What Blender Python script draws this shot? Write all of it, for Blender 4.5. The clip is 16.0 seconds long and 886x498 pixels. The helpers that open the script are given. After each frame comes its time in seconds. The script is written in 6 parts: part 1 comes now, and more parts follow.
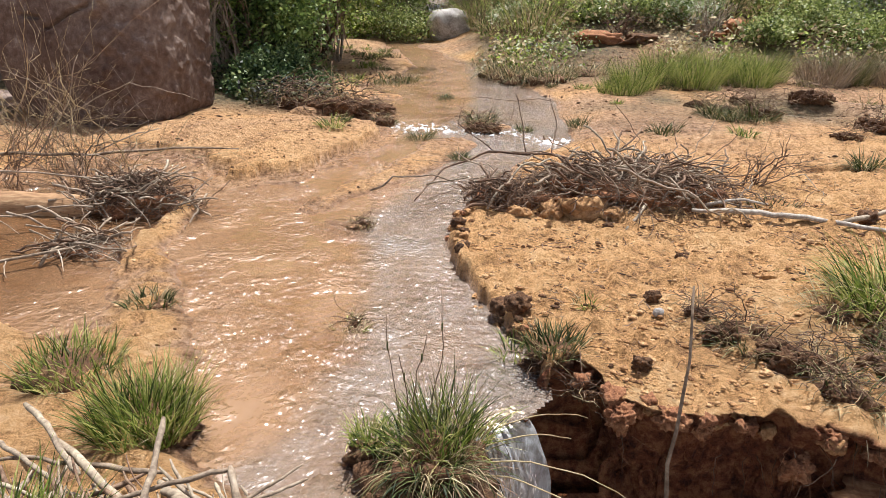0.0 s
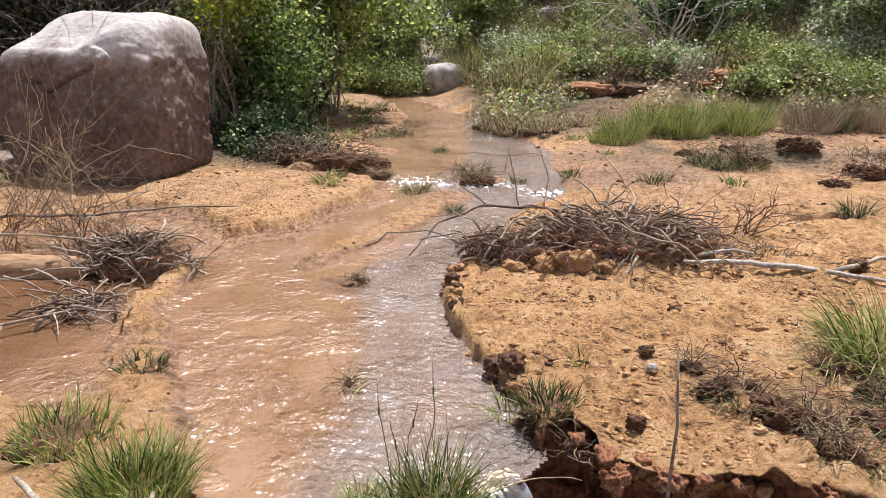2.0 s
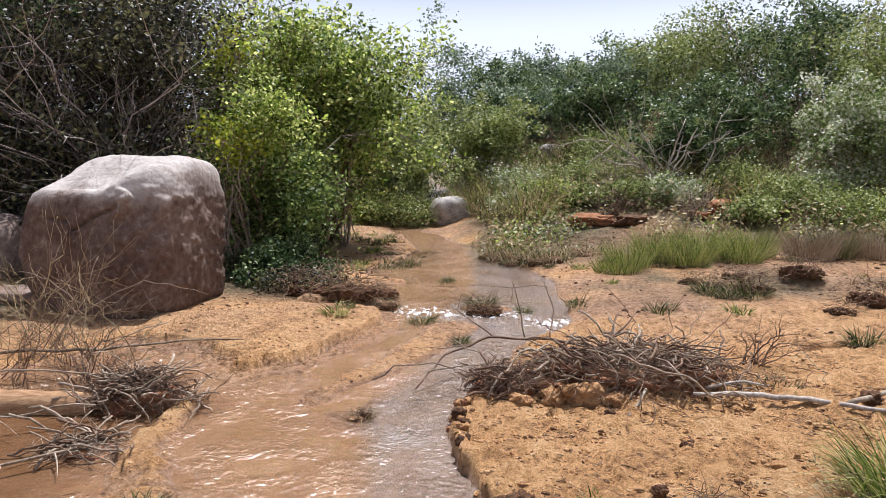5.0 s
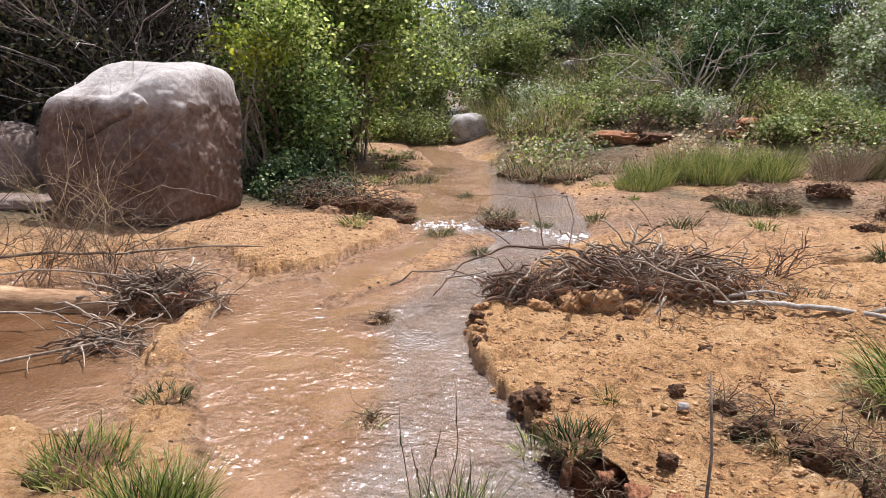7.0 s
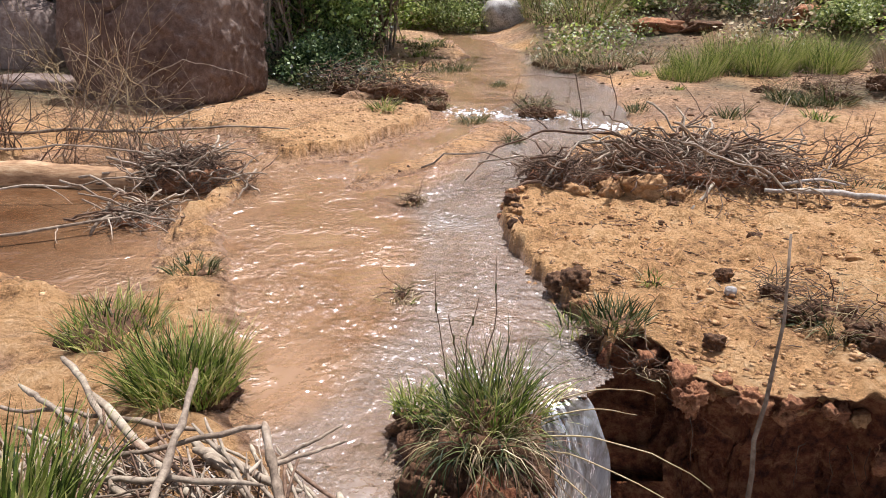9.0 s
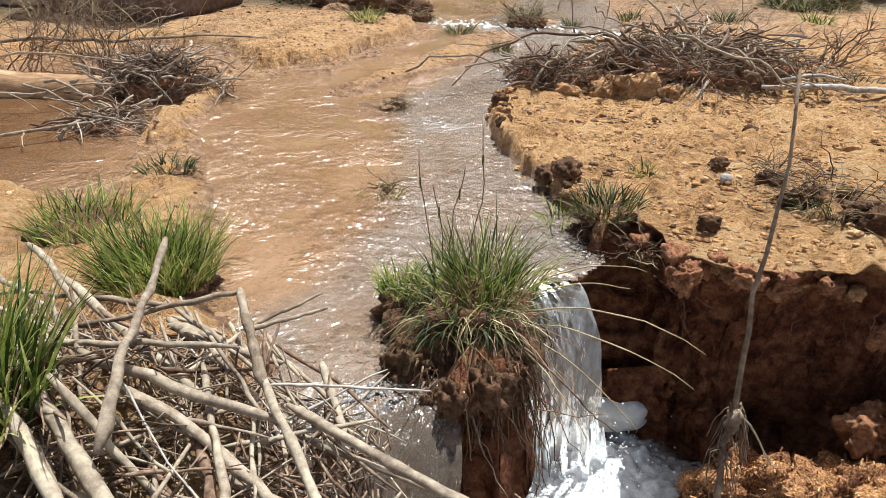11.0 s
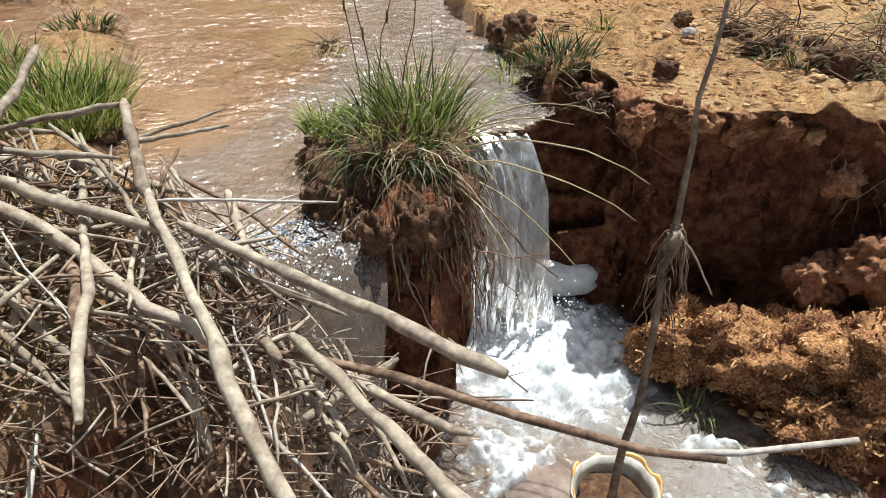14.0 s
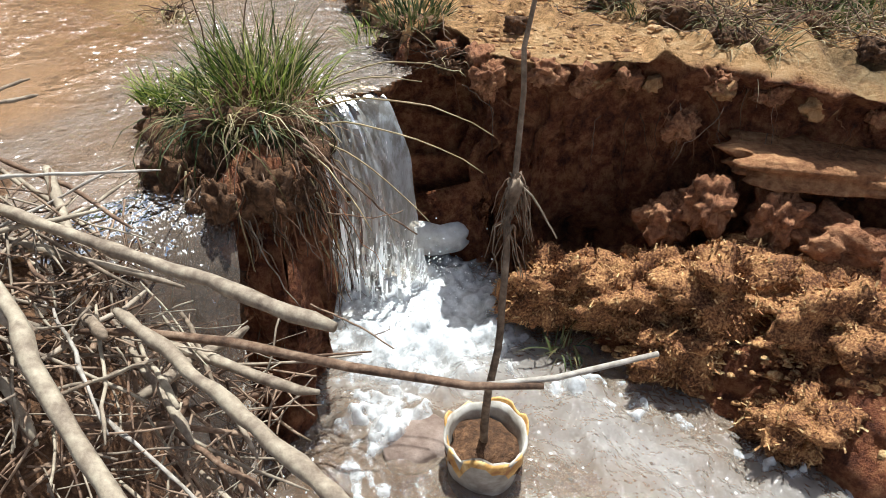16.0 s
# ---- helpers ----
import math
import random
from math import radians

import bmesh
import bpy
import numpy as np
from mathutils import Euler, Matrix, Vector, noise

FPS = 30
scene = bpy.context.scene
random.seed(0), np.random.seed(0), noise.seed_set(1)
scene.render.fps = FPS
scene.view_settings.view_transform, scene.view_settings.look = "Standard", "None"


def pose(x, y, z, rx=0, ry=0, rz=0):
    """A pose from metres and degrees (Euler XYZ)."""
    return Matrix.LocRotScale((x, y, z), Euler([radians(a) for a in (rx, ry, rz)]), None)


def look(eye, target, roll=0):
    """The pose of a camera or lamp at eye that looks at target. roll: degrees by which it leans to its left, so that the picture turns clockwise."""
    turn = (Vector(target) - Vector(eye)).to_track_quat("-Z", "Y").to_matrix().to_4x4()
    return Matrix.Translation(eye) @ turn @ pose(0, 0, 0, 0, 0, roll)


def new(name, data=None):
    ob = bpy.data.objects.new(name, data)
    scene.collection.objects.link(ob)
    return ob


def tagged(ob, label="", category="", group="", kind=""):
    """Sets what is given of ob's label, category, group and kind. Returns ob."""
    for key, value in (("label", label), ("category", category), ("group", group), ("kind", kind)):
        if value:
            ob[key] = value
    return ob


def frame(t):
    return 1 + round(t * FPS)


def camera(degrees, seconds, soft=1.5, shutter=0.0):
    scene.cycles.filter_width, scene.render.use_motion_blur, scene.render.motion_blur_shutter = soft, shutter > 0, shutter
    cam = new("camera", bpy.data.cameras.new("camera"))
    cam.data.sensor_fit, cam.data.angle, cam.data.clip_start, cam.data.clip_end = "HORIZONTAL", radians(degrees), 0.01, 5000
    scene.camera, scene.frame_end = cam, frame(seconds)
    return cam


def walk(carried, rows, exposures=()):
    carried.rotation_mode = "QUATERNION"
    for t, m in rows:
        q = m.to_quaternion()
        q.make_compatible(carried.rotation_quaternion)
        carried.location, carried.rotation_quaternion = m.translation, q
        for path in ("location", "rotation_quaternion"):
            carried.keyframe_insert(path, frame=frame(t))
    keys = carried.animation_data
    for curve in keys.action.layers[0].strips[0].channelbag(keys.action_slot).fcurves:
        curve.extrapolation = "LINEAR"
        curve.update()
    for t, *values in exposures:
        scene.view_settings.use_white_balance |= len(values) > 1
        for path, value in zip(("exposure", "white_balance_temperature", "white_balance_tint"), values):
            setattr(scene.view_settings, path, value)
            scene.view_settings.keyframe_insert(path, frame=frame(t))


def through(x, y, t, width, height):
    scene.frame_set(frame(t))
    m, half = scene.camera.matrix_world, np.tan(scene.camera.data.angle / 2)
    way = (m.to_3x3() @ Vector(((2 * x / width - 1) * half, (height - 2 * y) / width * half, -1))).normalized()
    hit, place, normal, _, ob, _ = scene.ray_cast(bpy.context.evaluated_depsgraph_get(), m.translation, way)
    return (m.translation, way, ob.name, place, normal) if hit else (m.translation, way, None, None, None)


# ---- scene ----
cam = camera(69.4, 16.0, 0.55)
PATH = [
    (0, (0.13, 0.06, 1.452), (0.051, 1.933, 0.756), 1.9),
    (0.5, (0.145, 0.065, 1.455), (0.063, 1.951, 0.795), 1.3),
    (1, (0.156, 0.072, 1.466), (0.091, 1.971, 0.84), 1.0),
    (1.5, (0.164, 0.063, 1.497), (0.079, 1.971, 0.9), 0.7),
    (2, (0.162, 0.049, 1.521), (0.08, 1.968, 0.962), 0.9),
    (2.5, (0.158, 0.033, 1.536), (0.09, 1.967, 1.032), 1.0),
    (3, (0.152, 0.025, 1.546), (0.057, 1.976, 1.115), 0.8),
    (3.5, (0.151, 0.013, 1.556), (0.04, 1.983, 1.23), 0.9),
    (4, (0.162, 0.001, 1.579), (0.049, 1.986, 1.362), 0.2),
    (4.2, (0.186, -0.011, 1.581), (0.068, 1.979, 1.414), 0.2),
    (6.5, (0.165, 0.005, 1.519), (0.058, 1.981, 1.228), 0.5),
    (7, (0.164, 0.04, 1.436), (0.001, 1.991, 1.03), 0.8),
    (7.5, (0.16, 0.112, 1.339), (0.004, 2.025, 0.777), 1.0),
    (8, (0.145, 0.155, 1.283), (-0.047, 2.045, 0.658), 0.8),
    (8.2, (0.14, 0.166, 1.28), (-0.067, 2.046, 0.629), 1.4),
    (10.3, (0.08, 0.164, 1.184), (-0.178, 2.003, 0.439), 0.6),
    (10.5, (0.081, 0.168, 1.162), (-0.169, 1.997, 0.393), 0.5),
    (11, (0.129, 0.186, 1.058), (-0.058, 1.969, 0.173), 0.8),
    (11.5, (0.179, 0.192, 0.987), (0.033, 1.944, 0.034), 1.4),
    (12, (0.21, 0.191, 0.931), (0.091, 1.917, -0.072), 2.2),
    (12.5, (0.231, 0.186, 0.882), (0.109, 1.897, -0.147), 2.4),
    (13, (0.233, 0.218, 0.834), (0.119, 1.92, -0.211), 3.0),
    (13.5, (0.247, 0.231, 0.809), (0.16, 1.914, -0.268), 2.8),
    (14, (0.253, 0.214, 0.796), (0.156, 1.881, -0.304), 1.6),
    (14.5, (0.259, 0.217, 0.792), (0.224, 1.878, -0.322), 2.6),
    (15, (0.267, 0.222, 0.787), (0.271, 1.872, -0.344), 3.3),
    (15.5, (0.297, 0.212, 0.784), (0.36, 1.862, -0.344), 2.9),
    (16, (0.373, 0.195, 0.779), (0.576, 1.808, -0.386), 3.1),
]
walk(cam, [(t, look(eye, target, roll)) for t, eye, target, roll in PATH],
     [(0.0, 0.63, 5950.0, 11.0), (3.0, 0.57, 5700.0, 16.0), (3.9, 0.57, 5720.0, 15.0), (4.3, 0.42, 5720.0, 15.0), (6.3, 0.45, 5720.0, 16.0), (7.0, 0.51, 5730.0, 16.0), (8.0, 0.53, 5750.0, 16.0), (10.5, 0.60, 5800.0, 9.0), (11.8, 0.58, 5700.0, 2.0), (16.0, 0.60, 5650.0, 4.0)])

# ---- light ----
SUN_UP, SUN_TURN = radians(71), radians(16)
world = bpy.data.worlds.new("sky")
scene.world = world
world.use_nodes = True
wn = world.node_tree
sky = wn.nodes.new("ShaderNodeTexSky")
sky.sky_type = "NISHITA"
sky.sun_disc = False
sky.sun_elevation, sky.sun_rotation = SUN_UP, SUN_TURN
sky.air_density, sky.dust_density = 1.0, 7.0
# white summer haze all round, low over the horizon
way_up = wn.nodes.new("ShaderNodeSeparateXYZ")
wn.links.new(wn.nodes.new("ShaderNodeTexCoord").outputs["Generated"], way_up.inputs[0])
haze = wn.nodes.new("ShaderNodeMapRange")
haze.interpolation_type = "SMOOTHSTEP"
for k, value in ((1, 0.22), (2, 0.38), (3, 0.85), (4, 0.0)):
    haze.inputs[k].default_value = value
wn.links.new(way_up.outputs[2], haze.inputs[0])
veil = wn.nodes.new("ShaderNodeMix")
veil.data_type = "RGBA"
veil.inputs[7].default_value = (13.6, 14.0, 14.8, 1)
wn.links.new(haze.outputs[0], veil.inputs[0])
wn.links.new(sky.outputs[0], veil.inputs[6])
wn.links.new(veil.outputs[2], wn.nodes["Background"].inputs[0])
wn.nodes["Background"].inputs[1].default_value = 0.061
sun_data = bpy.data.lights.new("sun", "SUN")
sun_data.energy, sun_data.angle, sun_data.color = 5.0, radians(0.55), (1.0, 0.95, 0.87)
sun = new("sun", sun_data)
SUN_WAY = Vector((math.sin(SUN_TURN) * math.cos(SUN_UP), math.cos(SUN_TURN) * math.cos(SUN_UP), math.sin(SUN_UP)))
sun.matrix_world = look(SUN_WAY * 60, (0, 0, 0))

rng = np.random.default_rng(7)


# ---- mesh helpers ----
def mesh_of(name, verts, faces, smooth=False):
    """A mesh from an array of points and an array of equal-sized faces."""
    verts, faces = np.asarray(verts, np.float32), np.asarray(faces, np.int32)
    me = bpy.data.meshes.new(name)
    n = faces.shape[1]
    me.vertices.add(len(verts))
    me.vertices.foreach_set("co", verts.ravel())
    me.loops.add(faces.size)
    me.loops.foreach_set("vertex_index", faces.ravel())
    me.polygons.add(len(faces))
    me.polygons.foreach_set("loop_start", np.arange(len(faces), dtype=np.int32) * n)
    me.update(calc_edges=True)
    if smooth:
        me.polygons.foreach_set("use_smooth", np.ones(len(faces), dtype=bool))
    me.validate()
    return me


def piece(name, verts, faces, material, parent=None, label="", smooth=True, kind="", category="", group=""):
    """One mesh object, a part where it has a parent."""
    me = mesh_of(name, verts, faces, smooth)
    me.materials.append(material)
    ob = new(name, me)
    if parent:
        ob.parent = parent
    return tagged(ob, label, category, group, kind)


def thing(name, label, category, at=(0, 0, 0), group="", kind=""):
    """An empty at a thing's base that parents its parts."""
    ob = new(name)
    ob.location = at
    ob.empty_display_size = 0.05
    return tagged(ob, label, category, group, kind)


def joined(pieces):
    """Several (verts, faces) as one."""
    vs, fs, n = [], [], 0
    for v, f in pieces:
        vs.append(v)
        fs.append(np.asarray(f) + n)
        n += len(v)
    return np.concatenate(vs), np.concatenate(fs)


def tube(points, radii, sides=6):
    """A tapered round stick along points, closed by narrow ends."""
    p = np.asarray(points, float)
    r = np.interp(np.linspace(0, 1, len(p)), np.linspace(0, 1, len(radii)), radii)
    way = np.gradient(p, axis=0)
    way /= np.linalg.norm(way, axis=1)[:, None] + 1e-9
    ref = np.array([0, 0, 1.0]) if abs(way[:, 2]).mean() < 0.8 else np.array([1.0, 0, 0])
    a = np.cross(way, ref)
    a /= np.linalg.norm(a, axis=1)[:, None] + 1e-9
    b = np.cross(way, a)
    ang = np.linspace(0, 2 * np.pi, sides, endpoint=False)
    p = np.concatenate([p[:1], p, p[-1:]])
    r = np.concatenate([[r[0] * 0.02], r, [r[-1] * 0.02]])
    a, b = (np.concatenate([q[:1], q, q[-1:]]) for q in (a, b))
    v = p[:, None] + r[:, None, None] * (np.cos(ang)[None, :, None] * a[:, None] + np.sin(ang)[None, :, None] * b[:, None])
    i, j = np.meshgrid(np.arange(len(p) - 1), np.arange(sides), indexing="ij")
    k = (j + 1) % sides
    f = np.stack([i * sides + j, (i + 1) * sides + j, (i + 1) * sides + k, i * sides + k], -1).reshape(-1, 4)
    return v.reshape(-1, 3), f


def bent(a, b, sag=0.0, wob=0.02, n=9, r=None):
    """Points of a crooked stick from a to b."""
    r = r or rng
    a, b = np.asarray(a, float), np.asarray(b, float)
    t = np.linspace(0, 1, n)[:, None]
    size = np.linalg.norm(b - a)
    p = a + (b - a) * t
    p[:, 2] += sag * size * 4 * (t * (1 - t))[:, 0]
    walk_ = np.cumsum(r.normal(0, 1, (n, 3)), axis=0)
    walk_ -= walk_[0] + (walk_[-1] - walk_[0]) * t
    return p + walk_ * wob * size / math.sqrt(n)


_table = np.random.default_rng(3).random((256, 256))


def vnoise(x, y, scale, seed=0):
    """Smooth value noise from -1 to 1 over the plan."""
    x, y = np.asarray(x, float) / scale + 17.3 * seed, np.asarray(y, float) / scale + 7.7 * seed
    i, j = np.floor(x).astype(int), np.floor(y).astype(int)
    u, v = x - i, y - j
    u, v = u * u * (3 - 2 * u), v * v * (3 - 2 * v)
    g = lambda a, b: _table[a % 256, b % 256]
    return 2 * (g(i, j) * (1 - u) * (1 - v) + g(i + 1, j) * u * (1 - v) + g(i, j + 1) * (1 - u) * v + g(i + 1, j + 1) * u * v) - 1


def step(a, b, x):
    t = np.clip((np.asarray(x, float) - a) / (b - a), 0, 1)
    return t * t * (3 - 2 * t)


def inside_by(poly, x, y):
    """Signed distance to a polygon of the plan, above 0 inside."""
    x, y = np.asarray(x, float), np.asarray(y, float)
    best, odd = np.full(x.shape, 1e9), np.zeros(x.shape, bool)
    for (ax, ay), (bx, by) in zip(poly, poly[1:] + poly[:1]):
        dx, dy = bx - ax, by - ay
        t = np.clip(((x - ax) * dx + (y - ay) * dy) / (dx * dx + dy * dy), 0, 1)
        best = np.minimum(best, np.hypot(x - ax - t * dx, y - ay - t * dy))
        odd ^= ((ay > y) != (by > y)) & (x < (bx - ax) * (y - ay) / (by - ay + 1e-12) + ax)
    return np.where(odd, best, -best)


def beside(a, b, x, y):
    """Distance from a segment of the plan, and how far along it."""
    dx, dy = b[0] - a[0], b[1] - a[1]
    t = np.clip(((x - a[0]) * dx + (y - a[1]) * dy) / (dx * dx + dy * dy), 0, 1)
    return np.hypot(x - a[0] - t * dx, y - a[1] - t * dy), t


# ---- the lie of the land ----
def stream_level(y):
    return np.interp(y, [-5, 1.9, 3, 5.7, 8, 11, 20, 30, 60], [0, 0, 0.03, 0.09, 0.22, 0.40, 1.2, 2.0, 2.6])


GULLY = [(0.12, 2.09), (0.23, 2.14), (0.36, 2.19), (0.45, 2.31), (0.54, 2.46), (0.62, 2.38), (0.72, 2.13), (0.92, 2.09), (1.18, 2.09), (1.40, 2.05), (1.62, 1.95), (1.88, 1.81),
         (2.5, 1.6), (4.2, 1.0), (6.0, -4.0), (-1.5, -6.0), (-0.75, -0.2), (-0.42, 0.85), (-0.34, 1.15), (-0.27, 1.38), (-0.18, 1.44), (-0.12, 1.52),
         (-0.06, 1.53), (0.03, 1.47), (0.11, 1.49), (0.16, 1.64), (0.13, 1.90)]
SPIT = [(-3.2, 6.0), (-2.75, 5.85), (-2.3, 5.7), (-2.22, 5.45), (-1.95, 5.35), (-1.9, 5.05), (-1.72, 5.1), (-1.68, 5.3), (-1.45, 5.25), (-1.38, 5.5), (-1.16, 6.0), (-0.85, 6.85), (-1.0, 7.25), (-1.9, 7.4), (-2.9, 7.1), (-3.4, 6.6)]


def lay(x, y):
    """The ground's height outside the gully."""
    w = stream_level(y)
    xw, yw = x + 0.05 * vnoise(x, y, 0.35, 1) + 0.025 * vnoise(x, y, 0.1, 2) + 0.018 * vnoise(x, y, 0.045, 18), y + 0.05 * vnoise(x, y, 0.35, 3)
    h = w - 0.035 + 0.008 * vnoise(x, y, 0.25, 4)
    # the bank on the right
    edge = np.interp(y, [-2, 1.5, 2.0, 2.5, 2.85, 3.3, 3.9, 4.4, 5.0, 6, 7, 8, 9.5, 10.2, 11, 12, 14, 30], [2, 0.9, 0.45, 0.47, 0.27, 0.09, 0.02, 0.0, 0.12, 0.4, 0.95, 1.05, 1.0, 0.8, 0.2, -0.15, -0.75, -1.8])
    soft = np.interp(y, [0, 4.2, 5, 7, 30], [0.04, 0.045, 0.35, 0.7, 0.9])
    rise = np.interp(y, [0, 3.5, 5, 6, 8, 11, 30], [0.125, 0.13, 0.16, 0.17, 0.13, 0.12, 0.12])
    on = step(0, 1, (xw - edge) / soft)
    h = h + on * (rise + 0.035 * np.clip(x - 0.8, 0, 4) + 0.022 * vnoise(x, y, 0.5, 5) + 0.012 * vnoise(x, y, 0.13, 6))
    # the bank on the left
    edge = np.interp(y, [-2, 1, 1.6, 2.0, 2.4, 2.6, 3.0, 3.5, 4, 5, 5.8, 6.2, 7, 7.8, 8.5, 9.0, 9.7, 10.5, 11.2, 12, 14, 16, 30], [-0.2, -0.3, -0.42, -0.8, -1.3, -1.9, -3, -3.6, -3.7, -3.7, -3.2, -3.0, -2.6, -1.6, -1.1, -1.15, -1.45, -1.3, -0.95, -0.85, -1.35, -2.1, -4])
    on = step(0, 0.3, edge - xw)
    h = h + on * (0.085 + 0.03 * np.clip(-x - 2.5, 0, 5) + 0.015 * vnoise(x, y, 0.4, 7))
    # sand spit, gravel bars and small islands in the stream
    d = inside_by(SPIT, xw, yw)
    h = np.maximum(h, w - 0.035 + step(-0.2, -0.14, d + 0.08 * vnoise(x, y, 0.2, 74)) * 0.045 + 0.006 * vnoise(x, y, 0.08, 75))
    h = np.maximum(h, w - 0.035 + step(0, 0.02, d) * (0.145 + 0.05 * step(0, 0.6, d)) + 0.006 * vnoise(x, y, 0.15, 8))
    for a, b, wide0, wide1, up in (((-1.02, 4.5), (-0.1, 6.7), 0.14, 0.42, 0.066), ((-1.80, 3.55), (-1.88, 4.35), 0.15, 0.13, 0.075), ((-1.35, 2.55), (-1.80, 3.55), 0.34, 0.17, 0.07), ((-1.55, 2.3), (-1.2, 2.35), 0.25, 0.3, 0.07),
                                   ((-0.85, 4.25), (-0.62, 4.2), 0.07, 0.07, 0.05), ((-1.9, 7.75), (-1.2, 7.9), 0.3, 0.15, 0.16), ((0.1, 7.6), (0.5, 7.6), 0.2, 0.15, 0.06), ((-1.5, 9.4), (-1.0, 9.2), 0.2, 0.2, 0.08)):
        d, t = beside(a, b, xw, yw)
        h = np.maximum(h, w - 0.035 + up * (1 - step(0.3, 1.0, d / (wide0 + (wide1 - wide0) * t))) + 0.004 * vnoise(x, y, 0.1, 9))
    # mound of drift in front, hills behind
    h = h + 0.05 * np.exp(-((x + 0.95) / 0.4) ** 2 - ((y - 1.2) / 0.42) ** 2)
    h = h + (0.085 + 0.02 * vnoise(x, y, 0.09, 17)) * step(-0.13, -0.03, xw) * step(0.22, 0.13, xw) * step(2.02, 1.88, yw) * step(1.46, 1.56, yw)
    h = h - 0.09 * step(1.74, 1.52, y) * step(-0.4, -0.3, x) * step(0.05, -0.02, x)
    h = h + 0.24 * step(-1.5, 3, x) * np.clip(y - 11.8 - 0.5 * vnoise(x, y, 2, 10), 0, 15) * (1 - 0.15 * step(24, 34, y))
    h = h + 0.30 * step(-4.5, -8, x) * np.clip(y - 8.5, 0, 9) + 0.06 * np.clip(y - 30, 0, 40)
    h = h + 0.05 * vnoise(x, y, 0.8, 11) * step(8, 12, y)
    h = h - 0.34 * np.exp(-((x - 4.5) / 0.9) ** 2 - ((y - 8.5) / 0.32) ** 2) - 0.2 * np.exp(-((x - 5.6) / 0.5) ** 2 - ((y - 9.3) / 0.25) ** 2)
    # the scour hole on the right bank
    h = h - 0.2 * np.exp(-((x - 3.2) / 0.24) ** 4 - ((y - 5.58) / 0.10) ** 4)
    return h


def gully_floor(x, y):
    line = np.interp(x, [0.7, 0.86, 1.1, 1.44, 1.62, 2.3, 3.2], [2.05, 1.80, 1.66, 1.37, 1.13, 0.2, -1.5])
    d = (y - line) * 0.8
    h = -0.80 + 0.03 * vnoise(x, y, 0.3, 12)
    h = h + step(-0.03, 0.12, d) * (0.14 + 0.05 * vnoise(x, y, 0.12, 13)) + np.clip(d, 0, 0.75) * 0.62 * step(0.9, 1.35, x)
    return h + 0.035 * vnoise(x, y, 0.06, 14) * step(0, 0.1, d)


def land(x, y):
    """Shifted plan, height, and how deep into the gully's face."""
    x, y = np.asarray(x, float), np.asarray(y, float)
    lump = 0.045 * vnoise(x, y, 0.16, 15) + 0.03 * vnoise(x, y, 0.06, 16) + 0.016 * vnoise(x, y, 0.027, 19)
    d = inside_by(GULLY, x, y) + lump * step(0.0, 0.2, x)
    e = 0.01
    gx = (inside_by(GULLY, x + e, y) - inside_by(GULLY, x - e, y)) / (2 * e)
    gy = (inside_by(GULLY, x, y + e) - inside_by(GULLY, x, y - e)) / (2 * e)
    band = 0.24 + 0.26 * step(-0.2, -0.34, x) * step(1.6, 1.3, y)
    v = np.clip(d / band, 0, 1)
    top, low = lay(x, y), gully_floor(x, y)
    steep = step(0.3, 0.2, band)
    fall = np.where(steep > 0.5, step(0.05, 0.95, v), v)
    h = top + (low - top) * fall
    # the face stands upright, hollow under the lip
    cut = step(0.25, 0.6, x)
    hollow = cut * np.interp(v, [0, 0.1, 0.3, 0.6, 0.85, 1.0], [0, 0.01, -0.11, -0.18, -0.18, -0.13])
    foot = -0.13 * cut
    new_d = np.where(v < 1, hollow, foot + (d - band) * (2 * band - foot) / band)
    new_d = np.where(d > 2 * band, d, new_d)
    shift = np.where((d > 0) & (d < 2 * band), (new_d - d) * steep, 0)
    return x + gx * shift, y + gy * shift, h, v


def height(x, y):
    return float(land(np.array([x]), np.array([y]))[2][0])


# ---- materials ----
def material(name):
    m = bpy.data.materials.new(name)
    m.use_nodes = True
    t = m.node_tree
    return m, t, t.nodes["Principled BSDF"]


def node(t, kind, **sets):
    n = t.nodes.new("ShaderNode" + kind)
    for key, value in sets.items():
        n.inputs[key.replace("_", " ")].default_value = value
    return n


def noise_of(t, scale, detail=6, rough=0.6, stretch=None):
    c = node(t, "TexCoord")
    n = node(t, "TexNoise", Scale=scale, Detail=detail, Roughness=rough)
    if stretch:
        mp = node(t, "Mapping", Scale=stretch)
        t.links.new(c.outputs["Object"], mp.inputs[0])
        t.links.new(mp.outputs[0], n.inputs["Vector"])
    else:
        t.links.new(c.outputs["Object"], n.inputs["Vector"])
    return n.outputs[0]


def ramp(t, value, stops):
    r = node(t, "ValToRGB")
    e = r.color_ramp.elements
    while len(e) < len(stops):
        e.new(0.5)
    for el, (pos, col) in zip(e, stops):
        el.position, el.color = pos, (*col, 1)
    t.links.new(value, r.inputs[0])
    return r.outputs[0]


def mix(t, a, b, fac, how="MIX"):
    n = node(t, "Mix")
    n.data_type, n.blend_type = "RGBA", how
    for value, socket in ((fac, n.inputs[0]), (a, n.inputs[6]), (b, n.inputs[7])):
        if hasattr(value, "links"):
            t.links.new(value, socket)
        else:
            socket.default_value = value if isinstance(value, (int, float)) else (*value, 1)
    return n.outputs[2]


def maths(t, how, a, b):
    n = node(t, "Math")
    n.operation = how
    for value, socket in ((a, n.inputs[0]), (b, n.inputs[1])):
        if hasattr(value, "links"):
            t.links.new(value, socket)
        else:
            socket.default_value = value
    return n.outputs[0]


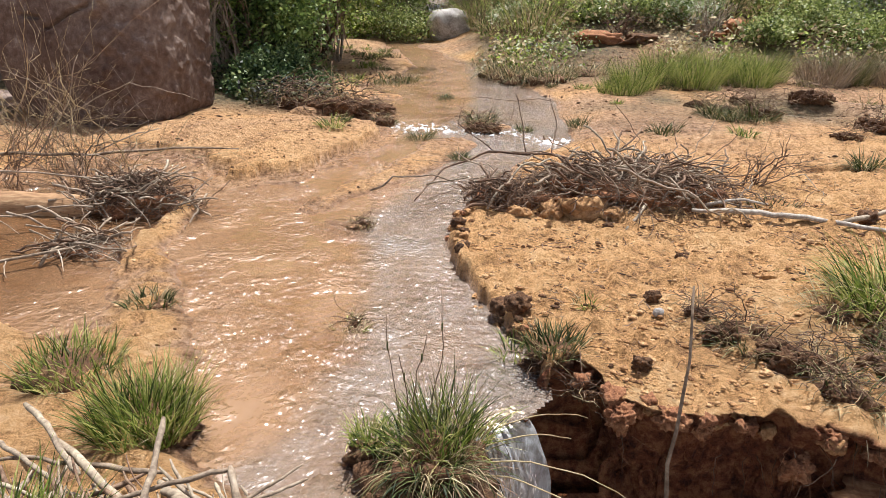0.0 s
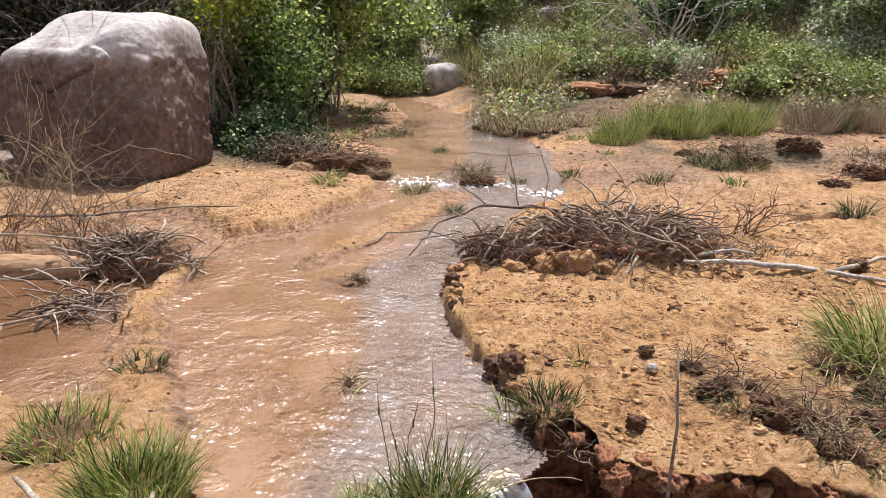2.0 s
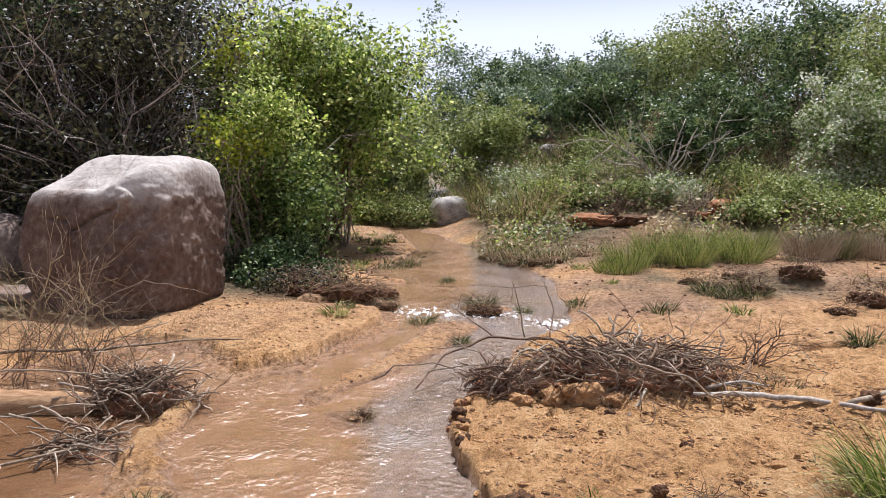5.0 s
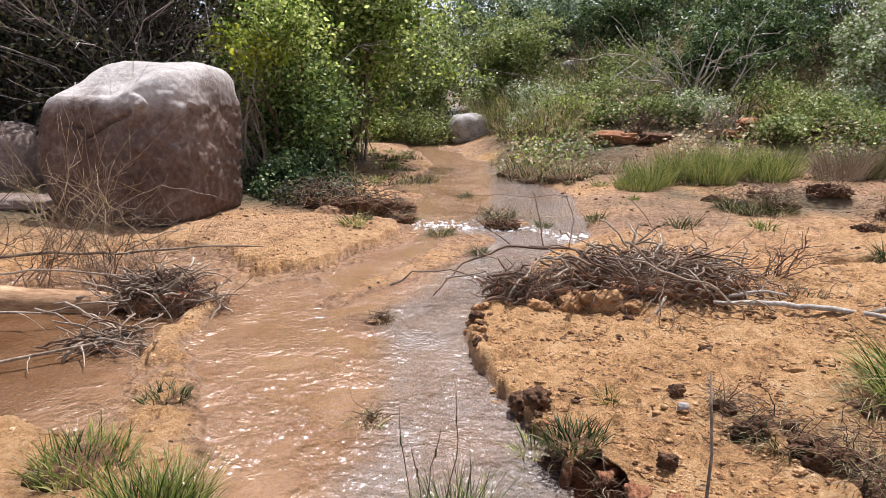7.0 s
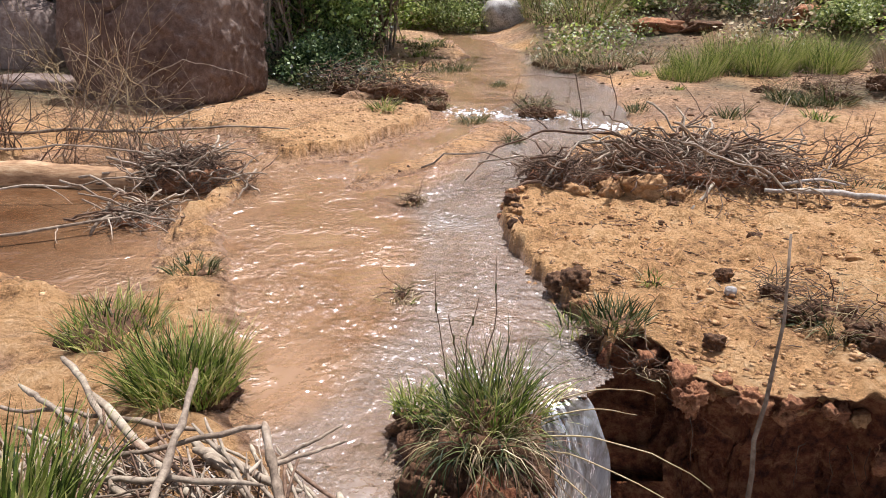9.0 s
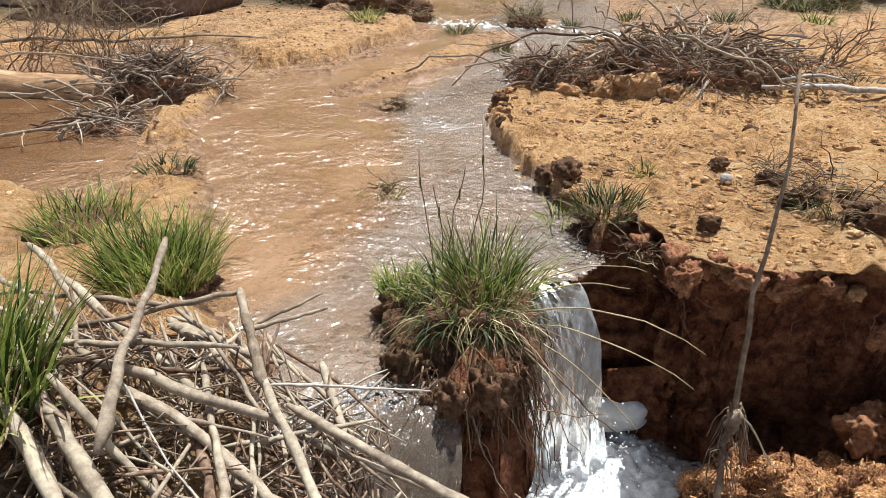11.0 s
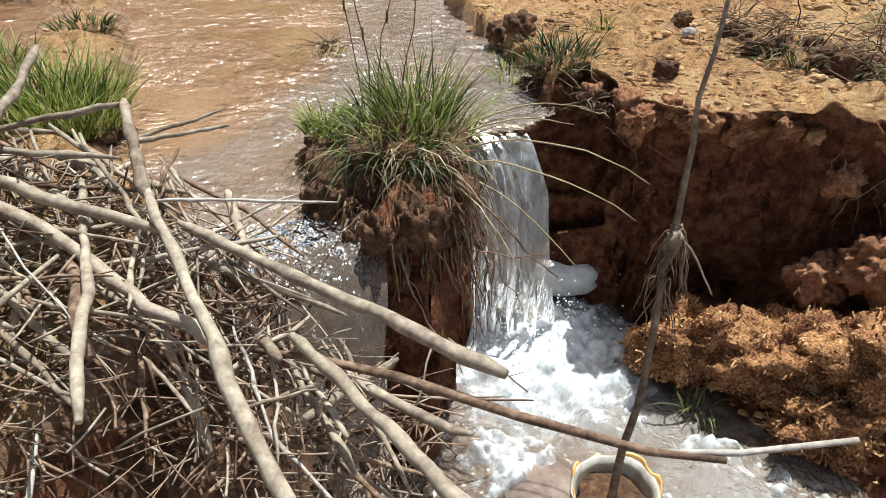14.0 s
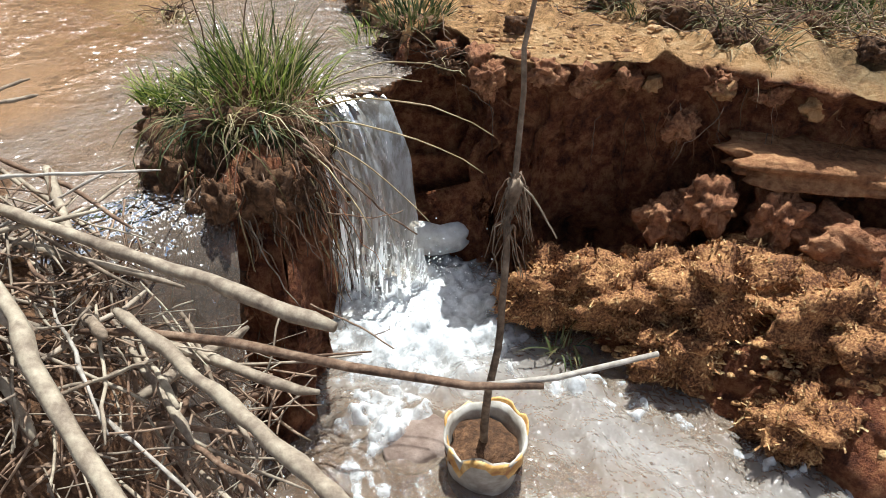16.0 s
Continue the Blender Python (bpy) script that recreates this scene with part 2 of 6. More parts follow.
def bump(t, bsdf, value, strength, distance):
    b = node(t, "Bump", Strength=strength, Distance=distance)
    t.links.new(value, b.inputs["Height"])
    t.links.new(b.outputs[0], bsdf.inputs["Normal"])


def spread(name, cols, fine=60, broad=6, rough=0.85, relief=0.6, depth=0.01, islands=0.0, objects=0.0, stretch=None, gloss=0.3, through=0.0):
    """Colours spread over two scales of noise, with relief; islands or objects vary it piece by piece."""
    m, t, p = material(name)
    n1, n2 = noise_of(t, fine, 8, 0.65, stretch), noise_of(t, broad, 4)
    v = maths(t, "ADD", maths(t, "MULTIPLY", n1, 0.6), maths(t, "MULTIPLY", n2, 0.4))
    if islands:
        g = node(t, "NewGeometry")
        v = maths(t, "ADD", v, maths(t, "MULTIPLY", maths(t, "SUBTRACT", g.outputs["Random Per Island"], 0.5), islands * 0.42))
    if objects:
        o = node(t, "ObjectInfo")
        v = maths(t, "ADD", v, maths(t, "MULTIPLY", maths(t, "SUBTRACT", o.outputs["Random"], 0.5), objects * 0.42))
    stops = [(0.37 + 0.26 * i / max(1, len(cols) - 1), c) for i, c in enumerate(cols)]
    col = ramp(t, v, stops)
    t.links.new(col, p.inputs["Base Color"])
    p.inputs["Roughness"].default_value = rough
    p.inputs["Specular IOR Level"].default_value = gloss
    bump(t, p, n1, relief, depth)
    if through:
        tr = node(t, "BsdfTranslucent")
        t.links.new(col, tr.inputs[0])
        ms = node(t, "MixShader")
        ms.inputs[0].default_value = through
        t.links.new(p.outputs[0], ms.inputs[1])
        t.links.new(tr.outputs[0], ms.inputs[2])
        t.links.new(ms.outputs[0], t.nodes["Material Output"].inputs[0])
    return m


def ground_material():
    """Orange sand, red subsoil on the faces, wet mud by the water, dark litter under the trees."""
    m, t, p = material("soil")
    a = node(t, "Attribute")
    a.attribute_name = "soil"
    s = node(t, "SeparateColor")
    t.links.new(a.outputs["Color"], s.inputs[0])
    fine, broad, grit, mid = noise_of(t, 70, 8, 0.7), noise_of(t, 3.5, 6, 0.6), noise_of(t, 260, 3, 0.6), noise_of(t, 17, 9, 0.75)
    sand = ramp(t, maths(t, "ADD", maths(t, "MULTIPLY", fine, 0.3), maths(t, "ADD", maths(t, "MULTIPLY", broad, 0.3), maths(t, "MULTIPLY", mid, 0.4))),
                [(0.40, (0.15, 0.07, 0.026)), (0.45, (0.47, 0.25, 0.097)), (0.51, (0.75, 0.42, 0.172)), (0.60, (0.88, 0.59, 0.30))])
    red = ramp(t, mid, [(0.36, (0.08, 0.024, 0.011)), (0.48, (0.27, 0.088, 0.036)), (0.6, (0.50, 0.215, 0.092))])
    wet = ramp(t, mid, [(0.38, (0.17, 0.085, 0.042)), (0.5, (0.49, 0.285, 0.165)), (0.62, (0.70, 0.46, 0.305))])
    litter = ramp(t, mid, [(0.36, (0.03, 0.026, 0.014)), (0.48, (0.125, 0.10, 0.05)), (0.6, (0.23, 0.18, 0.085)), (0.75, (0.36, 0.27, 0.15))])
    col = mix(t, sand, wet, s.outputs[0])
    col = mix(t, col, red, s.outputs[1])
    patch = maths(t, "MULTIPLY", s.outputs[2], ramp(t, noise_of(t, 9, 6, 0.7), [(0.25, (0.35, 0.35, 0.35)), (0.5, (1, 1, 1))]))
    col = mix(t, col, litter, patch)
    t.links.new(col, p.inputs["Base Color"])
    t.links.new(ramp(t, s.outputs[0], [(0.0, (0.9, 0.9, 0.9)), (1.0, (0.35, 0.35, 0.35))]), p.inputs["Roughness"])
    p.inputs["Specular IOR Level"].default_value = 0.3
    relief = maths(t, "ADD", maths(t, "ADD", maths(t, "MULTIPLY", fine, 1.0), maths(t, "MULTIPLY", grit, 0.35)), maths(t, "ADD", maths(t, "MULTIPLY", broad, 0.5), maths(t, "MULTIPLY", mid, 1.6)))
    bump(t, p, relief, 1.0, 0.045)
    return m


def water_material(name, murk, deep, clear, swell, spots, stretch=(1, 1, 1), foam=0.0, rough=0.1, crowd=0.42, choppy=0.46, ior=1.65):
    """Muddy shallow water: part clear, part murk, and a mirror by Fresnel, smooth with clusters of small steep ripples."""
    m, t, p = material(name)
    t.nodes.remove(p)
    low = noise_of(t, 5, 2, 0.5, stretch)
    ripple = noise_of(t, spots, 2, 0.5, stretch)
    wrinkle = noise_of(t, spots * 2.6, 1, 0.5, stretch)
    fine = maths(t, "ADD", ripple, maths(t, "MULTIPLY", wrinkle, 0.3))
    where = ramp(t, noise_of(t, 2.4, 4, 0.6), [(crowd - 0.06, (0.12, 0.12, 0.12)), (crowd + 0.07, (1, 1, 1))])
    far = node(t, "SeparateXYZ")
    t.links.new(node(t, "TexCoord").outputs["Object"], far.inputs[0])
    where = maths(t, "MULTIPLY", where, ramp(t, maths(t, "MULTIPLY", far.outputs[1], 0.1), [(0.2, (1.25, 1.25, 1.25)), (0.35, (0.9, 0.9, 0.9)), (0.6, (0.9, 0.9, 0.9)), (0.85, (0.5, 0.5, 0.5))]))
    at = node(t, "Attribute")
    at.attribute_name = "deep"
    where = maths(t, "MAXIMUM", where, maths(t, "MULTIPLY", at.outputs["Fac"], 0.6))
    quiet = node(t, "Attribute")
    quiet.attribute_name = "still"
    where = maths(t, "MULTIPLY", where, maths(t, "SUBTRACT", 1.0, maths(t, "MULTIPLY", quiet.outputs["Fac"], 0.85)))
    lift = maths(t, "ADD", maths(t, "MULTIPLY", low, swell), maths(t, "MULTIPLY", maths(t, "MULTIPLY", fine, where), choppy / spots))
    b = node(t, "Bump", Strength=1.0, Distance=1.0)
    t.links.new(lift, b.inputs["Height"])
    d = node(t, "BsdfDiffuse")
    # mud brown, darkened further as the reflection of boulder and bushes
    base = mix(t, murk, (0.12, 0.058, 0.024), quiet.outputs["Fac"])
    base = mix(t, base, deep, at.outputs["Fac"])
    shade = ramp(t, noise_of(t, 2.2, 5, 0.6, (1, 0.8, 1)), [(0.34, (0.70, 0.63, 0.57)), (0.45, (0.90, 0.87, 0.84)), (0.54, (1.0, 1.0, 1.0)), (0.66, (1.15, 1.18, 1.22))])
    col = mix(t, base, shade, 1.0, "MULTIPLY")
    if foam:
        streak = ramp(t, noise_of(t, spots * 0.9, 6, 0.7, stretch), [(0.52 - foam * 0.2, (0, 0, 0)), (0.64 - foam * 0.12, (1, 1, 1))])
        col = mix(t, col, (0.78, 0.80, 0.80), streak)
    t.links.new(col, d.inputs[0])
    c = node(t, "BsdfTransparent", Color=(0.92, 0.80, 0.64, 1))
    ms = node(t, "MixShader")
    t.links.new(maths(t, "MULTIPLY", maths(t, "SUBTRACT", 1.0, maths(t, "MULTIPLY", quiet.outputs["Fac"], 0.75)), clear), ms.inputs[0])
    t.links.new(d.outputs[0], ms.inputs[1])
    t.links.new(c.outputs[0], ms.inputs[2])
    g = node(t, "BsdfGlossy", Roughness=rough)
    g.inputs["Color"].default_value = (1, 1, 1, 1)
    t.links.new(b.outputs[0], g.inputs["Normal"])
    fr = node(t, "Fresnel", IOR=ior)
    t.links.new(b.outputs[0], fr.inputs["Normal"])
    top = node(t, "MixShader")
    t.links.new(fr.outputs[0], top.inputs[0])
    t.links.new(ms.outputs[0], top.inputs[1])
    t.links.new(g.outputs[0], top.inputs[2])
    t.links.new(top.outputs[0], t.nodes["Material Output"].inputs[0])
    return m


SOIL = ground_material()
WATER = water_material("muddy_water", (0.41, 0.245, 0.132), (0.30, 0.255, 0.215), 0.45, 0.008, 22, (1.0, 0.9, 1.0), 0.0, 0.12, 0.51, 1.0, 1.6)
POOL = water_material("pool_water", (0.27, 0.21, 0.155), (0.55, 0.55, 0.53), 0.4, 0.02, 22, (1, 1, 1), 0.0, 0.12, 0.25, 0.8, 1.7)
FALL = water_material("falling_water", (0.50, 0.50, 0.46), (0.6, 0.6, 0.6), 0.55, 0.03, 42, (1.0, 1.0, 0.16), 0.35, 0.35, 0.2, 0.25)
SLIDE = water_material("sliding_water", (0.19, 0.15, 0.115), (0.5, 0.5, 0.5), 0.45, 0.012, 30, (1.0, 0.8, 0.45), 0.0, 0.14, 0.3, 0.55, 1.35)
def foam_material():
    """White froth that thins out to nothing where its cover is thin."""
    m, t, p = material("foam")
    n1, n2 = noise_of(t, 34, 6, 0.65), noise_of(t, 9, 4)
    t.links.new(ramp(t, maths(t, "ADD", maths(t, "MULTIPLY", n1, 0.6), maths(t, "MULTIPLY", n2, 0.4)), [(0.37, (0.62, 0.61, 0.58)), (0.5, (0.84, 0.85, 0.84)), (0.63, (0.93, 0.94, 0.94))]), p.inputs["Base Color"])
    p.inputs["Roughness"].default_value = 0.4
    bump(t, p, n1, 0.5, 0.012)
    a = node(t, "Attribute")
    a.attribute_name = "thin"
    gone = maths(t, "ADD", a.outputs["Fac"], maths(t, "ADD", maths(t, "MULTIPLY", noise_of(t, 22, 5, 0.6), 1.0), maths(t, "MULTIPLY", n2, 0.7)))
    fac = ramp(t, maths(t, "MULTIPLY", gone, 0.5), [(0.52, (0, 0, 0)), (0.86, (1, 1, 1))])
    clear = node(t, "BsdfTransparent")
    ms = node(t, "MixShader")
    t.links.new(fac, ms.inputs[0])
    t.links.new(p.outputs[0], ms.inputs[1])
    t.links.new(clear.outputs[0], ms.inputs[2])
    t.links.new(ms.outputs[0], t.nodes["Material Output"].inputs[0])
    return m


FOAM = foam_material()
GRANITE = spread("granite", [(0.12, 0.078, 0.058), (0.19, 0.135, 0.105), (0.255, 0.19, 0.152), (0.34, 0.27, 0.225)], 16, 0.9, 0.85, 0.5, 0.02)


def lit_top_granite():
    """Brown-stained granite, crown pale grey as painted sunlight, with ragged border and pale lichen flecks."""
    m, t, p = material("lit_top_granite")
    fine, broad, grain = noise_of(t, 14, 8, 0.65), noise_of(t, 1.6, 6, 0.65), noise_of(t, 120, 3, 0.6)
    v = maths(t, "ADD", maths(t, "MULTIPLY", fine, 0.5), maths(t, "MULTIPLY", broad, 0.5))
    # sides darkened for the shaded front
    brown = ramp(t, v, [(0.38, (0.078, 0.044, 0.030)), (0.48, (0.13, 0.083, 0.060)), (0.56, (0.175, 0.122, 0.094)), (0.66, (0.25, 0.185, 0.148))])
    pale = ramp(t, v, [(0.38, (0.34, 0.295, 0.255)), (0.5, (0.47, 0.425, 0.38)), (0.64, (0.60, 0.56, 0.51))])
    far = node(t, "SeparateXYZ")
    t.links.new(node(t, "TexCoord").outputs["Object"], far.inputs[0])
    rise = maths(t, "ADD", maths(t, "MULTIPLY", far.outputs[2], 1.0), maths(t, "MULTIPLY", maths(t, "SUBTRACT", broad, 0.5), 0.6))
    # height mask: greyer stone on top, painted paler still for the sun
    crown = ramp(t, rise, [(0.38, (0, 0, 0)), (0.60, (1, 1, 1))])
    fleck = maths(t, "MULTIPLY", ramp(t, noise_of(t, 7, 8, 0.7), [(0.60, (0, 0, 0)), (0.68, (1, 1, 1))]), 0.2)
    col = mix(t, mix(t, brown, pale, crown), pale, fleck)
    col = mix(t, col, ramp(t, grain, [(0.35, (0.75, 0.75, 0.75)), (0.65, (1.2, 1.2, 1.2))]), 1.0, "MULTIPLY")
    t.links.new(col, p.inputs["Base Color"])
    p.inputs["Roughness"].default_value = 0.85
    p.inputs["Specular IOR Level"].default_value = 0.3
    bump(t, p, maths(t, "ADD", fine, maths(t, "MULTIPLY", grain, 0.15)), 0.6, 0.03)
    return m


BOULDER_ROCK = lit_top_granite()
PALE_ROCK = spread("pale_rock", [(0.16, 0.14, 0.12), (0.36, 0.33, 0.30), (0.54, 0.51, 0.47)], 40, 5, 0.85, 0.6, 0.01)
WHITE_ROCK = spread("white_rock", [(0.55, 0.52, 0.48), (0.72, 0.70, 0.66), (0.84, 0.82, 0.79)], 30, 5, 0.7, 0.4, 0.01)
RED_SOIL = spread("red_soil", [(0.13, 0.05, 0.025), (0.32, 0.14, 0.065), (0.50, 0.26, 0.125)], 60, 8, 0.9, 1.0, 0.02)
SAND_SOIL = spread("sandy_soil", [(0.14, 0.065, 0.028), (0.38, 0.205, 0.088), (0.55, 0.32, 0.145), (0.64, 0.42, 0.22)], 70, 8, 0.9, 0.9, 0.012, islands=0.5)
SAND_CLOD = spread("sandy_clod", [(0.26, 0.125, 0.05), (0.44, 0.245, 0.105), (0.58, 0.36, 0.175)], 50, 8, 0.9, 1.0, 0.02)
SLAB_SOIL = spread("slumped_soil", [(0.15, 0.062, 0.026), (0.30, 0.14, 0.06), (0.46, 0.25, 0.115)], 40, 7, 0.9, 1.0, 0.02)
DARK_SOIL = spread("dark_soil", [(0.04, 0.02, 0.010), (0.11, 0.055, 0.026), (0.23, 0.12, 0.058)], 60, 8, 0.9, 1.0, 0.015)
MOSS = spread("moss", [(0.10, 0.038, 0.016), (0.34, 0.155, 0.062), (0.60, 0.33, 0.13), (0.80, 0.56, 0.27)], 120, 10, 0.9, 1.0, 0.012, islands=0.6)
BARK = spread("grey_bark", [(0.10, 0.07, 0.046), (0.255, 0.19, 0.13), (0.41, 0.335, 0.25)], 45, 6, 0.8, 0.6, 0.006, islands=0.45, objects=0.35, stretch=(1, 1, 1))
PALE_WOOD = spread("weathered_wood", [(0.14, 0.10, 0.07), (0.28, 0.22, 0.155), (0.44, 0.37, 0.265)], 50, 7, 0.75, 0.5, 0.004, islands=0.3, objects=0.2)
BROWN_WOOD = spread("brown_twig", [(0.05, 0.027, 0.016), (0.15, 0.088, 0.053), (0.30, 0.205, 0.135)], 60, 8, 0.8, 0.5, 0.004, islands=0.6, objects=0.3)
SAPLING_BARK = spread("sapling_bark", [(0.07, 0.045, 0.028), (0.18, 0.125, 0.082), (0.32, 0.245, 0.17)], 40, 7, 0.8, 0.6, 0.004)
# grey twigs whose darkest tones paint the thicket's shade
SHADE_TWIG = spread("shaded_dead_twig", [(0.03, 0.022, 0.018), (0.13, 0.10, 0.086), (0.38, 0.325, 0.29)], 20, 3, 0.8, 0.5, 0.004, islands=0.9)
WHITE_WOOD = spread("bleached_wood", [(0.18, 0.145, 0.11), (0.36, 0.31, 0.255), (0.54, 0.49, 0.42)], 50, 7, 0.75, 0.5, 0.004)
STRAW = spread("dry_grass", [(0.22, 0.15, 0.07), (0.42, 0.32, 0.17), (0.60, 0.50, 0.30)], 30, 5, 0.7, 0.2, 0.002, islands=0.5, through=0.25)
GRASS = spread("green_grass", [(0.03, 0.048, 0.008), (0.11, 0.16, 0.023), (0.25, 0.30, 0.055), (0.46, 0.43, 0.15)], 20, 4, 0.55, 0.2, 0.002, islands=0.7, through=0.35)
DARK_GRASS = spread("dark_grass", [(0.014, 0.024, 0.006), (0.045, 0.065, 0.014), (0.11, 0.12, 0.035), (0.2, 0.16, 0.07)], 20, 4, 0.6, 0.2, 0.002, islands=0.7, through=0.25)


def leaf_material(name, cols, through=0.4):
    return spread(name, cols, 6, 1.2, 0.5, 0.1, 0.002, islands=0.75, gloss=0.4, through=through)


LEAF_BRIGHT = leaf_material("bright_leaves", [(0.06, 0.10, 0.016), (0.20, 0.27, 0.042), (0.37, 0.45, 0.085), (0.62, 0.65, 0.24)], 0.65)
# leaf green taken down to near black, shade put into the colour
LEAF_SHADE = leaf_material("shade_darkened_leaves", [(0.008, 0.009, 0.005), (0.024, 0.026, 0.014), (0.07, 0.068, 0.034), (0.21, 0.21, 0.088)], 0.25)
LEAF_YELLOW = leaf_material("yellow_leaves", [(0.25, 0.30, 0.02), (0.42, 0.46, 0.03), (0.58, 0.58, 0.06)], 0.5)
LEAF_DARK = leaf_material("dark_leaves", [(0.02, 0.045, 0.014), (0.055, 0.10, 0.03), (0.13, 0.19, 0.06), (0.27, 0.33, 0.13)], 0.25)
LEAF_MID = leaf_material("green_leaves", [(0.05, 0.085, 0.02), (0.11, 0.17, 0.04), (0.24, 0.34, 0.08), (0.40, 0.48, 0.16)], 0.4)
LEAF_BLUE = leaf_material("blue_green_leaves", [(0.06, 0.095, 0.055), (0.13, 0.19, 0.105), (0.22, 0.29, 0.16), (0.36, 0.42, 0.26)], 0.3)
LEAF_OLIVE = leaf_material("olive_leaves", [(0.09, 0.12, 0.03), (0.18, 0.23, 0.05), (0.31, 0.36, 0.10), (0.46, 0.48, 0.2)], 0.35)
LEAF_PALE = leaf_material("pale_leaves", [(0.10, 0.15, 0.03), (0.24, 0.32, 0.09), (0.48, 0.52, 0.30), (0.68, 0.68, 0.56)], 0.35)


# ---- ground ----
def graded(*spans):
    """Plan coordinates with their own spacing span by span."""
    out = [spans[0][0]]
    for a, b, s0, s1 in spans:
        while out[-1] < b - 1e-6:
            f = (out[-1] - a) / (b - a)
            out.append(min(b, out[-1] + s0 + (s1 - s0) * f))
    return np.array(out)


def build_ground():
    xs = graded((-90, -12, 9.0, 0.5), (-12, -3.5, 0.35, 0.05), (-3.5, -0.5, 0.035, 0.016), (-0.5, 2.1, 0.011, 0.011), (2.1, 4.5, 0.02, 0.06), (4.5, 14, 0.08, 0.5), (14, 90, 0.6, 9))
    ys = graded((-40, -1, 6, 0.2), (-1, 1.0, 0.12, 0.02), (1.0, 2.65, 0.011, 0.011), (2.65, 5, 0.014, 0.028), (5, 7.5, 0.022, 0.03), (7.5, 9, 0.04, 0.06), (9, 20, 0.07, 0.25), (20, 120, 0.4, 9))
    x, y = np.meshgrid(xs, ys)
    px, py, h, v = land(x, y)
    lower = step(0.02, 0.12, v)
    bare = (1 - step(6, 8, y)) * (0.5 + 0.5 * step(0.0, 0.16, -inside_by(GULLY, x, y)))
    h = h + (0.018 * vnoise(x, y, 0.055, 20) + 0.05 * np.clip(vnoise(x, y, 0.09, 30), 0, 1) ** 2 + 0.02 * vnoise(x, y, 0.19, 36) - 0.03 * np.clip(vnoise(x, y, 0.14, 37) - 0.35, 0, 1)) * bare * (1 - lower) * step(0.0, 0.05, h - stream_level(y)) * (1 - 0.8 * step(0.0, -0.5, x) * step(4.5, 4.9, y))
    h = h + 0.005 * vnoise(x, y, 0.022, 21) * bare * (1 - lower)
    px = px + lower * (0.02 * vnoise(x + y, h * 1.3, 0.06, 22) + 0.03 * vnoise(x + h, h * 1.4, 0.13, 23)) * step(-0.12, 0.02, x)
    py = py + lower * (0.03 * vnoise(x, h * 1.3 + 9, 0.07, 24) + 0.05 * vnoise(x + 3, h, 0.17, 25)) * step(-0.12, 0.02, x)
    ny, nx = x.shape
    verts = np.stack([px, py, h], -1).reshape(-1, 3)
    i, j = np.meshgrid(np.arange(ny - 1), np.arange(nx - 1), indexing="ij")
    k = i * nx + j
    faces = np.stack([k, k + 1, k + nx + 1, k + nx], -1).reshape(-1, 4)
    ob = piece("ground", verts, faces, SOIL, label="orange sandy ground cut by a shallow stream and a red gully", kind="structure", category="ground")
    over = h - stream_level(y)
    wet = np.clip(1.15 - step(-0.01, 0.05, over) * 1.15 + 0.35 * vnoise(x, y, 0.3, 26) * step(0.08, 0.0, over), 0, 1) * (1 - lower)
    in_gully = step(0.0, 0.12, inside_by(GULLY, x, y))
    red = np.clip(lower + in_gully + step(-0.1, 0.0, x) * step(0.36, 0.26, x) * step(2.1, 1.95, y) * step(1.3, 1.45, y), 0, 1)
    red = np.maximum(red, np.clip(step(10.5, 13, y) * step(0.5, 3, x) * (0.75 + 0.5 * vnoise(x, y, 1.1, 27)) * step(19, 15, y), 0, 1))
    green = np.maximum(step(9.5, 12.5, y) * (0.85 + 0.4 * vnoise(x, y, 0.9, 28)), step(-1.6, -2.6, x) * step(7.3, 8.3, y))
    green = np.maximum(green, step(-4.2, -5.2, x) * step(5, 7, y))
    green = np.maximum(green, (0.4 + 0.5 * step(1.4, 1.8, x)) * step(0.95, 1.4, x) * step(3.4, 2.4, y) * np.clip(0.3 + vnoise(x, y, 0.3, 29), 0, 1) * (1 - red))
    # litter by the near bank, its dark also painting shade below the drift pile
    green = np.maximum(green, step(1.35, 1.0, y + 0.4 * vnoise(x, y, 0.7, 68) + 0.25 * (x + 0.6)) * step(-0.3, -0.6, x) * (0.7 + 0.5 * vnoise(x, y, 1.2, 69)))
    flat = step(1.75, 1.2, np.abs(x - np.interp(y, [8, 10, 12, 16], [-0.3, -0.6, -1.5, -1.9])) + 0.3 * vnoise(x, y, 0.5, 76)) * step(16.5, 15, y) * step(8, 8.6, y)
    green = np.clip(green, 0, 1) * (1 - 0.85 * flat)
    green = np.maximum(green, np.clip(1.2 - np.hypot((x - 3.7) / 1.9, (y - 8.4) / 1.1) + 0.5 * vnoise(x, y, 0.5, 66), 0, 0.9))
    wet = np.maximum(wet, np.clip(0.55 * step(5.0, 7.0, y) * (0.8 + vnoise(x, y, 0.8, 67)), 0, 1) * (1 - lower))
    col = np.stack([wet, red, green, np.ones_like(wet)], -1).reshape(-1, 4).astype(np.float32)
    at = ob.data.color_attributes.new("soil", "FLOAT_COLOR", "POINT")
    at.data.foreach_set("color", col.ravel())
    return ob


build_ground()


